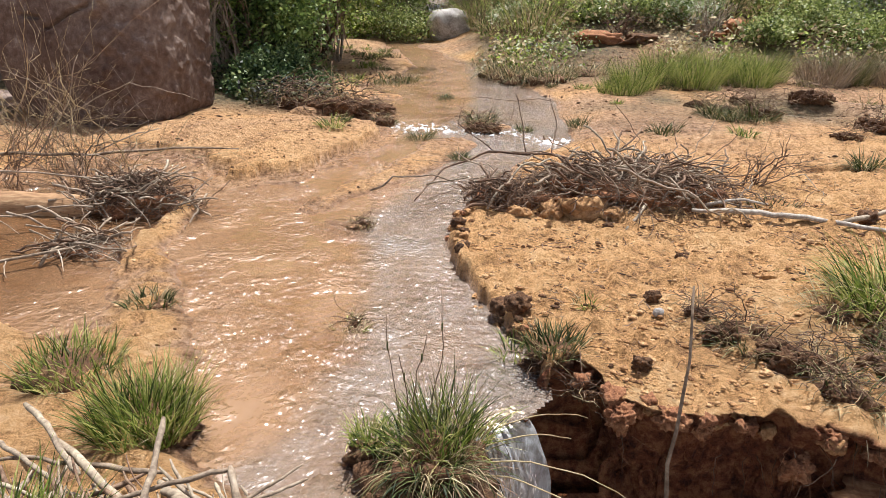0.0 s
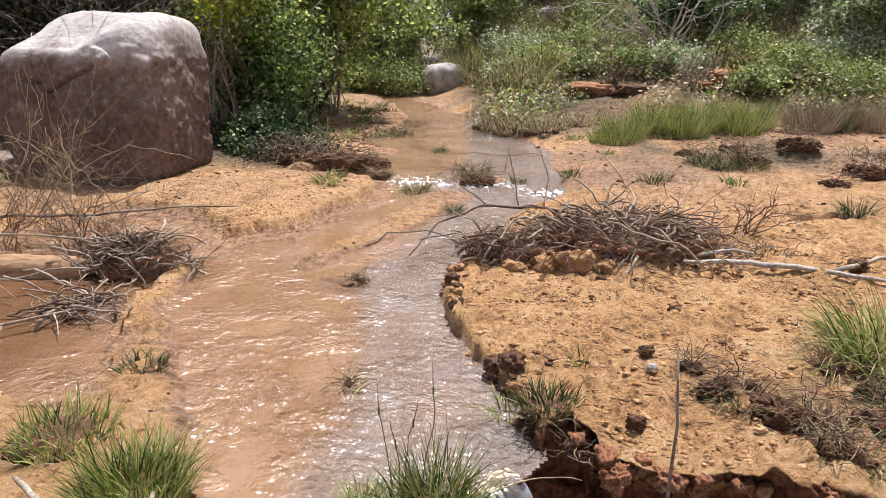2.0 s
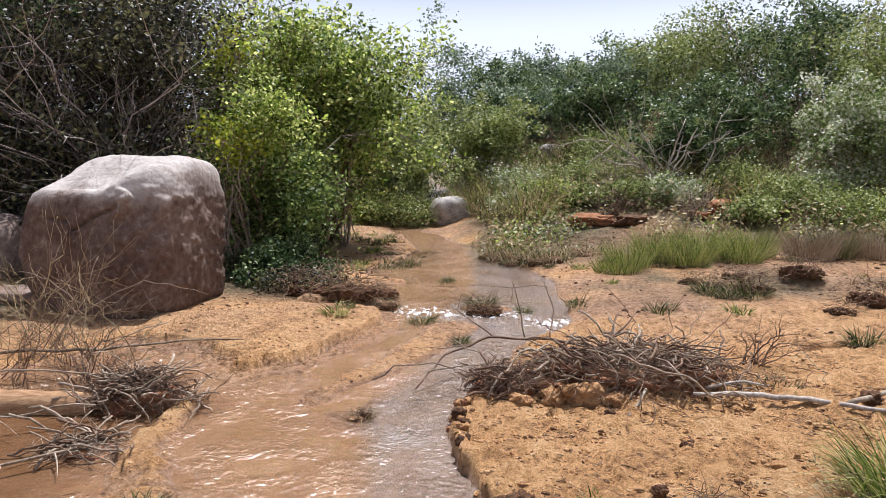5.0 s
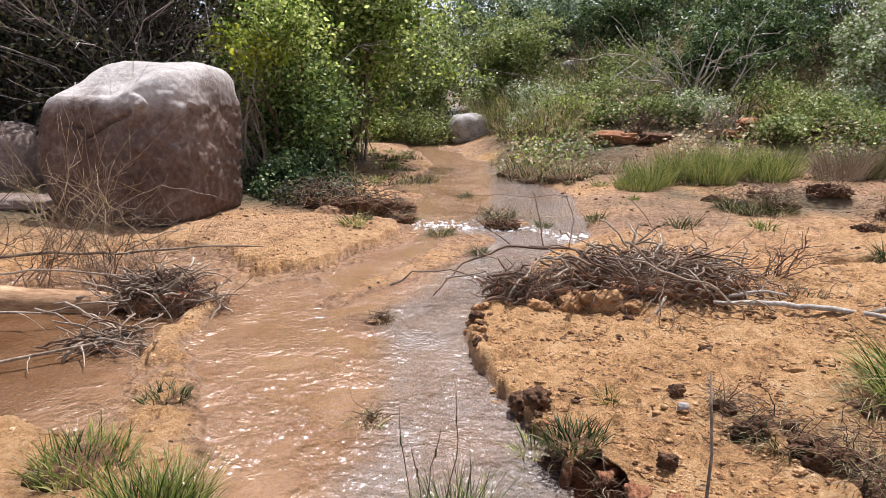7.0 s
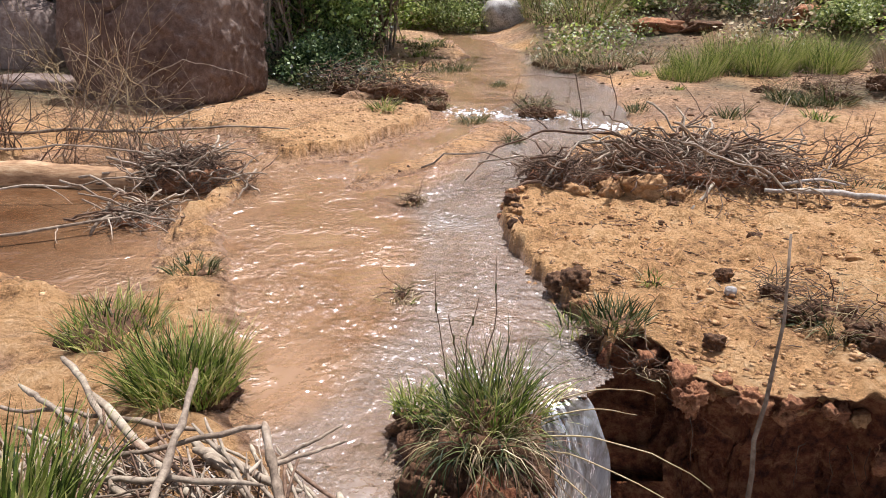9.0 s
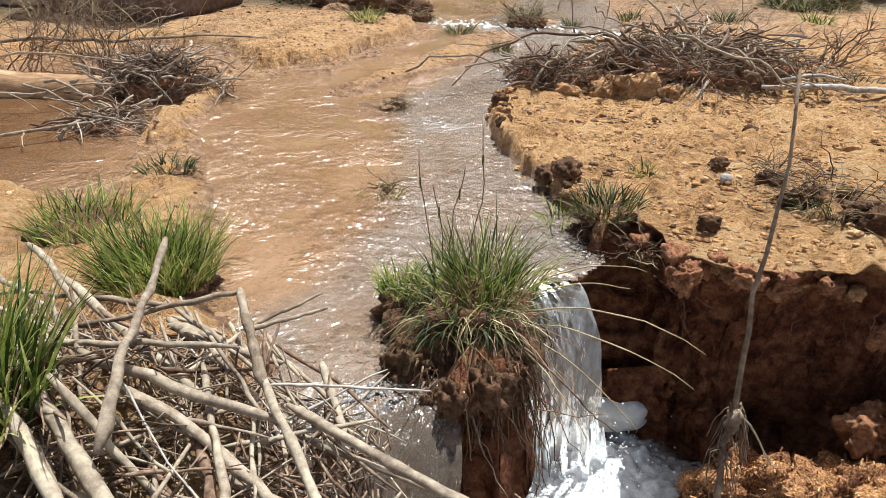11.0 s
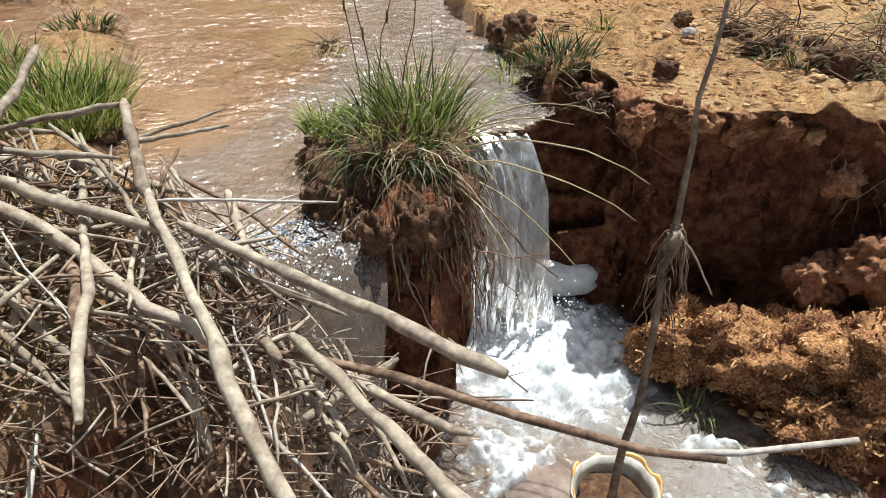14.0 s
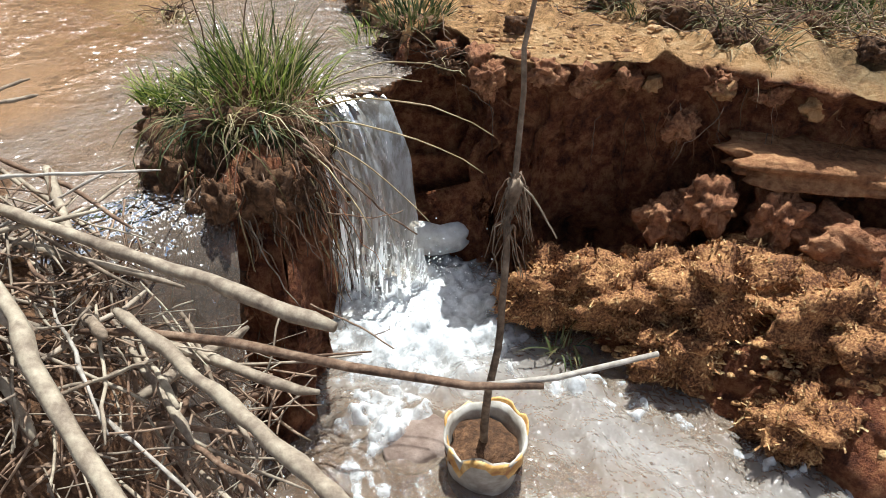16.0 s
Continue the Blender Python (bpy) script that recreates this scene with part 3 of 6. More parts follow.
def sheet(name, xs, ys, z, keep, material_, label, category, deep, still=None):
    """A level sheet over part of the plan."""
    x, y = np.meshgrid(xs, ys)
    zz, on = z(x, y), keep(x, y)
    ny, nx = x.shape
    i, j = np.meshgrid(np.arange(ny - 1), np.arange(nx - 1), indexing="ij")
    k = i * nx + j
    faces = np.stack([k, k + 1, k + nx + 1, k + nx], -1).reshape(-1, 4)
    faces = faces[on.ravel()[faces].any(axis=1)]
    used, inv = np.unique(faces, return_inverse=True)
    verts = np.stack([x, y, zz], -1).reshape(-1, 3)[used]
    ob = piece(name, verts, inv.reshape(-1, 4), material_, label=label, kind="structure", category=category)
    a = ob.data.attributes.new("deep", "FLOAT", "POINT")
    a.data.foreach_set("value", deep(verts[:, 0], verts[:, 1]).astype(np.float32))
    if still is not None:
        a = ob.data.attributes.new("still", "FLOAT", "POINT")
        a.data.foreach_set("value", still(verts[:, 0], verts[:, 1]).astype(np.float32))
    return ob


def grey_channel(x, y):
    """Greyer, deeper main current, widened by the lip as painted sky reflection, 0 to 1."""
    wob = 0.06 * vnoise(x, y, 0.4, 61) + 0.03 * vnoise(x, y, 0.12, 62)
    left = np.interp(y, [1.2, 1.7, 2.0, 2.5, 3.0, 3.5, 4.3, 4.8, 5.6, 6.5, 7.2, 8.5, 12], [-1.1, -0.75, -0.5, -0.32, -0.40, -0.5, -0.62, -0.45, -0.25, 0.05, -0.3, 0.1, 0.0]) + wob
    return np.clip(step(-0.14, 0.14, x - left) * (0.8 + 0.25 * vnoise(x, y, 0.3, 63)), 0, 1)


def still_water(x, y):
    """Quiet brown water with dark reflections painted in, left bank and bars, 0 to 1."""
    wob = 0.5 * vnoise(x, y, 0.7, 64) + 0.3 * vnoise(x, y, 0.2, 65)
    side = step(-1.5, -2.3, x + 0.5 * wob) * step(4.6, 4.0, y) + 0.45 * np.exp(-((x + 1.2) / 0.5) ** 2 - ((y - 3.9) / 0.45) ** 2) + 0.45 * np.exp(-((x + 1.9) / 0.6) ** 2 - ((y - 4.8) / 0.3) ** 2)
    far = 0.1 * step(7.4, 8.6, y + 0.4 * vnoise(x, y, 0.5, 73)) * step(14, 12, y)
    return np.clip((side + far) * (0.85 + 0.4 * wob), 0, 1)


def chute_lip(x):
    """Where the side channel begins to slide down."""
    return np.interp(x, [-0.30, -0.14, 0.03], [1.44, 1.53, 1.61])


def stream_top(x, y):
    lip = step(0.16, 0.0, -inside_by(GULLY, x, y))
    dip = 0.012 * step(0.05, -0.03, y - chute_lip(x)) * step(-0.42, -0.34, x) * step(0.10, 0.05, x)
    return stream_level(y) - dip - 0.002 + 0.003 * vnoise(x, y * 0.6, 0.12, 31) + 0.0008 * vnoise(x, y, 0.04, 32) + 0.012 * vnoise(x, y * 0.5, 0.07, 35) * step(0.5, 0.15, np.abs(y - 7.45)) - 0.012 * lip


sheet("stream_water", graded((-4, 2, 0.018, 0.018), (2, 7, 0.05, 0.08)), graded((1.3, 5, 0.014, 0.02), (5, 15, 0.02, 0.08)), stream_top,
      lambda x, y: (lay(x, y) < stream_level(y) + 0.002) & (inside_by(GULLY, x, y) < 0.03) & ((x < -0.36) | (x > 0.12) | (y > chute_lip(x) - 0.07)) & ((x < 0.0) | (x > 0.3) | (y > 1.85)) & ((x < 1.6) | ((x > 3) & (y > 7.6) & (y < 10.2))), WATER, "shallow muddy stream water with sun glitter", "stream", grey_channel, still_water)


def pool_top(x, y):
    d = np.hypot(x - 0.45, y - 1.95)
    rough = np.exp(-((d / 0.75) ** 2))
    return -0.735 - 0.03 * step(1.4, -0.5, y) + (0.012 + 0.02 * rough) * vnoise(x, y, 0.07, 33) + 0.007 * vnoise(x, y, 0.028, 34)


sheet("gully_water", graded((-1.6, -0.9, 0.1, 0.1), (-0.9, 2.2, 0.014, 0.014), (2.2, 5.6, 0.05, 0.2)), graded((-6, 0.6, 0.2, 0.02), (0.6, 2.6, 0.014, 0.014)), pool_top,
      lambda x, y: inside_by(GULLY, x, y) > -0.05, POOL, "churning grey-brown water in the gully below the fall", "water",
      # paler at the fall's foot, and along the rapids for painted sparkle
      lambda x, y: np.clip(step(0.9, 0.3, np.hypot((x - 0.55) / 0.55, (y - 1.9) / 0.5)) + 0.28 * step(0.22, 0.05, beside((0.75, 1.65), (1.75, 0.75), x, y)[0] + 0.08 * vnoise(x, y, 0.1, 77)), 0, 1))


def cascade(name, lips, feet, bulge, material_, parent, seed, reach=0.7, plunge=1.9, coarse=1.0, torn=-0.85):
    """Falling water between a lip line and a foot line, thrown outwards, with strands."""
    r = np.random.default_rng(seed)
    n, m = 46, 64
    s = np.linspace(0, 1, n)
    lip = np.stack([np.interp(s, np.linspace(0, 1, len(lips)), [p[k] for p in lips]) for k in range(3)], -1)
    foot = np.stack([np.interp(s, np.linspace(0, 1, len(feet)), [p[k] for p in feet]) for k in range(3)], -1)
    v = np.linspace(0, 1, m)
    flat = lip[None] + (foot - lip)[None] * (v ** reach)[:, None, None]
    drop = v ** plunge
    flat[..., 2] = lip[None, :, 2] + (foot - lip)[None, :, 2] * drop[:, None]
    ss, vv = np.meshgrid(s, v)
    strand = coarse * (0.014 * vnoise(ss * 0.9, vv * 0.4, 0.09, seed) + 0.006 * vnoise(ss, vv * 0.9, 0.05, seed + 1) + 0.004 * vnoise(ss, vv, 0.025, seed + 3))
    flat[..., 1] -= (strand + bulge * np.sin(np.pi * vv)) * (0.2 + vv)
    flat[..., 0] += 0.022 * vnoise(ss * 0.6, vv, 0.16, seed + 2) * vv
    i, j = np.meshgrid(np.arange(m - 1), np.arange(n - 1), indexing="ij")
    k = i * n + j
    faces = np.stack([k, k + 1, k + n + 1, k + n], -1).reshape(-1, 4)
    ragged = (vnoise(ss, vv * 0.35, 0.06, seed + 5) + 0.35 * vnoise(ss, vv, 0.03, seed + 6) > torn + 0.9 * step(0.16, 0.0, np.minimum(ss, 1 - ss)) * step(0.05, 0.3, vv)).ravel()
    faces = faces[ragged[faces].all(axis=1)]
    return piece(name, flat.reshape(-1, 3), faces, material_, parent)


def spray(parent, centre, spread_, count, seed):
    """Drops thrown up at the foot of falling water."""
    r = np.random.default_rng(seed)
    bm = bmesh.new()
    bmesh.ops.create_icosphere(bm, subdivisions=1, radius=1)
    p, f = np.array([v.co for v in bm.verts]), np.array([[v.index for v in q.verts] for q in bm.faces])
    bm.free()
    drops = [(p * r.uniform(0.0012, 0.004) + np.array(centre) + r.normal(0, 1, 3) * spread_, f) for _ in range(count)]
    piece("spray", *joined(drops), FOAM, parent, kind="stuff")


fall = thing("waterfall", "narrow waterfall over the lip beside the grassy pillar", "waterfall")
cascade("sheet", [(0.12, 2.16, -0.02), (0.22, 2.20, -0.02), (0.34, 2.26, -0.02)], [(0.20, 2.03, -0.75), (0.36, 2.03, -0.75), (0.56, 2.03, -0.74)], 0.02, FALL, fall, 41, 0.6, 1.8, 0.45, -1.7)
cascade("strand", [(0.13, 2.12, -0.018), (0.20, 2.15, -0.018)], [(0.22, 1.98, -0.74), (0.40, 1.97, -0.74)], 0.03, FALL, fall, 44, 0.6, 1.8, 0.7, -0.25)
cascade("strand", [(0.19, 2.15, -0.018), (0.28, 2.18, -0.018)], [(0.30, 1.94, -0.74), (0.52, 1.96, -0.74)], 0.03, FALL, fall, 45, 0.6, 1.8, 0.7, -0.15)
spray(fall, (0.44, 1.95, -0.64), np.array([0.12, 0.08, 0.08]), 900, 46)
chute = thing("side_chute", "clear water sliding down beside the drift pile", "waterfall")
cascade("sheet", [(-0.36, 1.46, -0.012), (-0.18, 1.56, -0.012), (0.02, 1.66, -0.012)], [(-0.26, 0.98, -0.74), (-0.06, 1.04, -0.74), (0.09, 1.14, -0.75)], 0.0, SLIDE, chute, 47, 0.8, 2.3, 0.8, -2.0)
spray(chute, (0.02, 1.12, -0.68), np.array([0.1, 0.05, 0.03]), 60, 48)


def build_foam():
    """Lumpy white water at the foot of the fall, thinning out downstream."""
    xs, ys = graded((0.0, 1.75, 0.007, 0.007)), graded((0.75, 2.5, 0.007, 0.007))
    x, y = np.meshgrid(xs, ys)
    fine = 0.22 * vnoise(x, y, 0.11, 50) + 0.22 * vnoise(x, y, 0.04, 51) + 0.24 * vnoise(x, y, 0.02, 56)
    d = np.hypot((x - 0.53) / 0.46, (y - 1.94) / 0.48) + 0.5 * fine
    d = np.minimum(d, np.hypot((x - 0.36) / 0.22, (y - 1.42) / 0.40) + 0.38 + 1.2 * fine)
    d = np.minimum(d, np.hypot((x - 0.30) / 0.25, (y - 1.0) / 0.30) + 0.62 + 1.4 * fine)
    # the streak down the rapids is froth and painted sparkle
    far, along = beside((0.72, 1.72), (1.62, 1.12), x, y)
    d = np.minimum(d, far / 0.2 + 0.62 + 0.35 * along + 1.4 * fine)
    d = np.minimum(d, np.hypot((x - 0.85) / 0.35, (y - 1.35) / 0.30) + 0.9 + 1.4 * fine)
    up = step(1.0, 0.1, d)
    z = pool_top(x, y) - 0.006 + up * 0.05 + up * (0.026 * vnoise(x, y, 0.11, 54) + 0.012 * vnoise(x, y, 0.04, 55))
    ny, nx = x.shape
    i, j = np.meshgrid(np.arange(ny - 1), np.arange(nx - 1), indexing="ij")
    k = i * nx + j
    faces = np.stack([k, k + 1, k + nx + 1, k + nx], -1).reshape(-1, 4)
    faces = faces[(d.ravel()[faces] < 1.15).all(axis=1)]
    used, inv = np.unique(faces, return_inverse=True)
    ob = piece("foam", np.stack([x, y, z], -1).reshape(-1, 3)[used], inv.reshape(-1, 4), FOAM, label="white foam where the fall strikes the gully water", kind="stuff", category="foam")
    ob.data.attributes.new("thin", "FLOAT", "POINT").data.foreach_set("value", np.clip(d, 0, 1.2).ravel()[used].astype(np.float32))


build_foam()


def riffles():
    """Broken white water where the stream drops over small steps, plus one painted gleam."""
    # the patch at x 1.1 paints a gleam on the water as white flecks
    for n, (cx, cy, w, d_) in enumerate(((-0.45, 7.42, 0.62, 0.34), (0.35, 7.3, 0.5, 0.22), (1.1, 7.0, 0.5, 0.25), (-1.35, 5.1, 0.25, 0.1), (-0.45, 5.05, 0.22, 0.12), (-0.5, 4.15, 0.16, 0.07), (-0.35, 2.75, 0.16, 0.08))):
        xs, ys = graded((cx - w, cx + w, 0.012, 0.012)), graded((cy - d_, cy + d_, 0.010, 0.010))
        x, y = np.meshgrid(xs, ys)
        d = np.hypot((x - cx) / w, (y - cy) / d_)
        z = stream_top(x, y) + 0.004 + 0.014 * vnoise(x, y * 0.8, 0.03, 90 + n) + 0.006 * vnoise(x, y, 0.012, 96 + n)
        on = (vnoise(x, y, 0.05, 80 + n) + 0.6 * vnoise(x, y, 0.02, 85 + n) > (0.25 if cy < 6.9 else -0.45) + 0.8 * d) & (lay(x, y) < stream_level(y))
        ny, nx = x.shape
        i, j = np.meshgrid(np.arange(ny - 1), np.arange(nx - 1), indexing="ij")
        k = i * nx + j
        faces = np.stack([k, k + 1, k + nx + 1, k + nx], -1).reshape(-1, 4)
        faces = faces[on.ravel()[faces].all(axis=1)]
        if len(faces):
            used, inv = np.unique(faces, return_inverse=True)
            ob = piece("riffle_flecks", np.stack([x, y, z], -1).reshape(-1, 3)[used], inv.reshape(-1, 4), FOAM, label="white flecks on a stream riffle, foam with one painted gleam", kind="stuff", category="foam")
            ob.data.attributes.new("thin", "FLOAT", "POINT").data.foreach_set("value", np.clip((0.3 if cy < 6.9 else 0.18) + 0.6 * d, 0, 1.2).ravel()[used].astype(np.float32))


riffles()


# ---- stones, clods and the boulder ----
def lump(size, seed, square=2.6, rough=0.12, fine=0.04, subdiv=4):
    """A stone or clod about its centre: points and faces."""
    bm = bmesh.new()
    bmesh.ops.create_icosphere(bm, subdivisions=subdiv, radius=1)
    p = np.array([v.co for v in bm.verts])
    f = np.array([[v.index for v in q.verts] for q in bm.faces])
    bm.free()
    q = p / (np.abs(p) ** square).sum(axis=1)[:, None] ** (1 / square)
    off = np.array([rough * noise.noise(Vector(v) * 1.7 + Vector((seed * 3.1, 0, 0))) + fine * noise.fractal(Vector(v) * 2.6 + Vector((0, seed * 2.7, 0)), 0.9, 2.1, 5) for v in q])
    return q * (1 + off)[:, None] * np.array(size) / 2, f


def stone(name, at, size, seed, material_, label, category="stone", turn=0.0, sink=0.25, tilt=0.0, group="", **shape):
    v, f = lump(size, seed, **shape)
    ob = piece(name, v, f, material_, label=label, category=category, group=group)
    z = at[2] if len(at) > 2 else height(at[0], at[1]) + size[2] * (0.5 - sink)
    ob.matrix_world = pose(at[0], at[1], z, tilt, 0, turn)
    return ob


def build_boulder():
    bm = bmesh.new()
    bmesh.ops.create_cube(bm, size=2)
    bmesh.ops.subdivide_edges(bm, edges=bm.edges[:], cuts=89, use_grid_fill=True)
    p = np.array([v.co for v in bm.verts])
    f = np.array([[v.index for v in q.verts] for q in bm.faces])
    bm.free()
    q = p / (np.abs(p) ** 7).sum(axis=1)[:, None] ** (1 / 7)
    x, y, z = q.T.copy()
    # the left side bulges low down and leans in at the foot and the top
    x = np.where(x < 0, x * np.interp(z, [-1, -0.65, -0.2, 0.3, 0.8, 1], [0.70, 0.90, 1.08, 1.0, 0.86, 0.76]), x * np.interp(z, [-1, 0, 1], [0.96, 1.0, 1.0]))
    # a broad shoulder slopes from the top towards the front, and the whole front leans back
    z = z - 0.10 * np.clip(-x - 0.35, 0, 1) * np.clip(z * 2, 0, 1)
    z = z - 0.40 * np.clip(z, 0, 1) ** 2 * np.clip(0.15 - y, 0, 1) ** 1.2 * (1 - 0.7 * step(0.1, 0.7, x))
    y = y + np.clip(-1.6 * y, 0, 1) * (0.20 * np.clip(z, -0.2, 1) + 0.40 * np.clip(x - 0.42, 0, 1))
    out = np.stack([x * 0.87, y * 0.80, z * 0.94], -1)
    for n, v in enumerate(out):
        w = Vector(v)
        d = 0.035 * noise.noise(w * 1.1) + 0.022 * noise.fractal(w * 2.6, 0.9, 2.1, 7)
        # flakes scaled off along the ridge where the face turns, and over the narrow face
        scale_ = max(0.0, noise.noise(w * 7.0 + Vector((5, 2, 1))) + 0.06)
        near = math.exp(-((v[0] - 0.40 - 0.08 * math.sin(4 * v[2])) / 0.13) ** 2)
        d += (0.075 * near + 0.03 * (v[0] > 0.4)) * min(1.0, scale_ * 6) * min(1.0, max(0.0, (0.62 - v[2]) * 6)) * (0.7 + 0.7 * noise.noise(w * 11))
        # a long crack below the shoulder and a shorter one beside it
        if -0.12 < v[0] < 0.38 and v[1] < 0:
            d -= 0.11 * math.exp(-((v[2] - (0.12 + 0.5 * (v[0] + 0.1) + 0.02 * math.sin(11 * v[0]))) / 0.014) ** 2)
        if -0.42 < v[0] < -0.18 and v[1] < 0:
            d -= 0.10 * math.exp(-((v[2] - (0.22 - 0.1 * (v[0] + 0.4))) / 0.014) ** 2)
        out[n] += q[n] / np.linalg.norm(q[n]) * d
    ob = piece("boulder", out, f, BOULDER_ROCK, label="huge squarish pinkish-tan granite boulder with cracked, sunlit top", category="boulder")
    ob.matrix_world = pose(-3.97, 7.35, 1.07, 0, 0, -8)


build_boulder()
stone("boulder", (-6.7, 8.6), (1.2, 1.0, 1.1), 3, GRANITE, "smaller brown-grey boulder in the shade of the thicket", "boulder", square=3)
stone("flat_rock", (-5.5, 7.2), (1.3, 0.6, 0.16), 5, GRANITE, "low flat grey-brown rock beside the boulder", "rock", square=4)
stone("rock", (-0.55, 15.5), (0.95, 0.8, 0.75), 7, PALE_ROCK, "pale grey rock at the stream's far bend", "rock", 20, 0.2)
stone("rock", (0.95, 16.6), (0.6, 0.5, 0.6), 9, PALE_ROCK, "pale grey rock on the green slope", "rock", 10, 0.1)
stone("rock", (2.1, 18.2), (0.7, 0.6, 0.5), 12, PALE_ROCK, "rounded pinkish rock high among the bushes", "rock", 0, 0.1)
stone("rock", (0.60, 2.25, -0.62), (0.25, 0.18, 0.15), 14, WHITE_ROCK, "wet pale rock at the foot of the fall", "rock", 8, square=3.5)
stone("rock", (0.48, 1.37, -0.76), (0.22, 0.17, 0.09), 15, GRANITE, "brown wet rock awash in the foam", "rock", 30)
stone("stone", (1.77, 3.37), (0.075, 0.055, 0.05), 16, SAND_CLOD, "small pale stone on the sand", "stone")
stone("stone", (1.05, 2.87), (0.05, 0.04, 0.045), 17, PALE_ROCK, "small pale stone on the sand", "stone")
for n, (x, y, s) in enumerate([(1.06, 3.02, 0.055), (0.38, 2.88, 0.09), (0.29, 2.95, 0.08), (1.35, 3.55, 0.05), (0.85, 2.36, 0.055), (1.02, 4.02, 0.05), (2.7, 4.15, 0.10), (4.4, 6.9, 0.16)]):
    stone("soil_clod", (x, y), (s * 1.3, s, s), 20 + n, DARK_SOIL, "dark crumbling clod of earth on the bank", "soil clod", 40 * n, 0.15, rough=0.5, fine=0.28, group="clods on the bank")
for n, (x, y, z, sx, sy, sz) in enumerate([(0.90, 2.08, 0.08, 0.10, 0.08, 0.07), (1.44, 2.02, 0.08, 0.08, 0.07, 0.06), (0.73, 2.12, 0.05, 0.09, 0.08, 0.10), (1.02, 2.08, 0.07, 0.07, 0.06, 0.05)]):
    stone("soil_clod", (x, y, z), (sx, sy, sz), 40 + n, RED_SOIL, "sandy clod hanging on the gully's lip", "soil clod", 25 * n, rough=0.6, fine=0.45, subdiv=5, group="clods on the gully lip")
for n, (x, y, z, sx, sy, sz) in enumerate([(1.37, 2.05, -0.08, 0.10, 0.08, 0.10), (1.44, 1.86, -0.26, 0.16, 0.15, 0.17), (1.62, 1.78, -0.27, 0.15, 0.13, 0.18), (1.34, 1.92, -0.36, 0.14, 0.17, 0.15), (1.80, 1.7, -0.33, 0.28, 0.18, 0.18)]):
    stone("soil_clod", (x, y, z), (sx, sy, sz), 50 + n, RED_SOIL, "red earth clod fallen from the gully wall", "soil clod", 35 * n, rough=0.55, fine=0.32, subdiv=5, group="fallen red clods")
r = np.random.default_rng(66)
for n in range(30):
    y = r.uniform(2.5, 4.5)
    x = float(np.interp(y, [2.5, 2.85, 3.3, 3.9, 4.4], [0.47, 0.27, 0.09, 0.02, 0.0])) + r.normal(0.04, 0.03)
    w = r.choice([0.03, 0.045, 0.07], p=[0.5, 0.35, 0.15])
    stone("soil_clod", (x, y), (w * 1.3, w, w * 0.9), 900 + n, [DARK_SOIL, SAND_CLOD, RED_SOIL, SAND_CLOD][n % 4], "small crumbling clod at the bank's edge", "soil clod", 47 * n, 0.2, rough=0.6, fine=0.4, subdiv=3, group="clods along the bank's edge")
for n in range(46):
    x = r.uniform(0.5, 2.0)
    y = float(np.interp(x, [0.54, 0.62, 0.72, 0.92, 1.18, 1.40, 1.62, 1.88], [2.46, 2.38, 2.13, 2.09, 2.09, 2.05, 1.95, 1.81])) + r.normal(0.015, 0.025)
    w = r.choice([0.03, 0.045, 0.065], p=[0.5, 0.35, 0.15])
    stone("soil_clod", (x, y, r.uniform(0.03, 0.11)), (w * 1.4, w, w), 950 + n, [RED_SOIL, SAND_CLOD, RED_SOIL][n % 3], "small crumb of red earth on the gully's lip", "soil clod", 47 * n, rough=0.6, fine=0.4, subdiv=3, group="crumbs along the gully's lip")
stone("soil_slab", (1.90, 1.84, -0.13), (0.80, 0.26, 0.10), 60, SLAB_SOIL, "slumped slab of sandy earth below the lip", "soil slab", -14, square=5, rough=0.25, fine=0.10, subdiv=5)


def build_moss():
    for n, (x, y, z, sx, sy, sz) in enumerate([(0.97, 1.82, -0.58, 0.28, 0.20, 0.26), (1.24, 1.78, -0.56, 0.40, 0.26, 0.26), (1.46, 1.66, -0.46, 0.36, 0.26, 0.26), (1.75, 1.5, -0.46, 0.4, 0.3, 0.28), (1.32, 1.58, -0.64, 0.3, 0.2, 0.2), (1.62, 1.30, -0.66, 0.34, 0.24, 0.22)]):
        r = np.random.default_rng(70 + n)
        body = thing("moss_clump", "rusty brown moss and fine roots on the gully bank", "moss", (x, y, z), "moss on the gully bank")
        v, f = lump((sx, sy, sz), 70 + n, rough=0.5, fine=0.3, subdiv=5)
        piece("mound", v, f, MOSS, body)
        k = r.integers(0, len(v), 2600)
        base, out = v[k], v[k] / (np.linalg.norm(v[k], axis=1)[:, None] + 1e-6)
        side = np.cross(out, r.normal(0, 1, out.shape))
        side /= np.linalg.norm(side, axis=1)[:, None] + 1e-6
        size = r.uniform(0.004, 0.016, (2600, 1))
        tip = base + (out * 0.7 + r.normal(0, 0.6, out.shape)) * size
        q = np.stack([base - side * 0.003, base + side * 0.003, tip + side * 0.003, tip - side * 0.003], 1).reshape(-1, 3)
        piece("fronds", q, np.arange(len(q)).reshape(-1, 4), MOSS, body, kind="stuff", smooth=False)


build_moss()


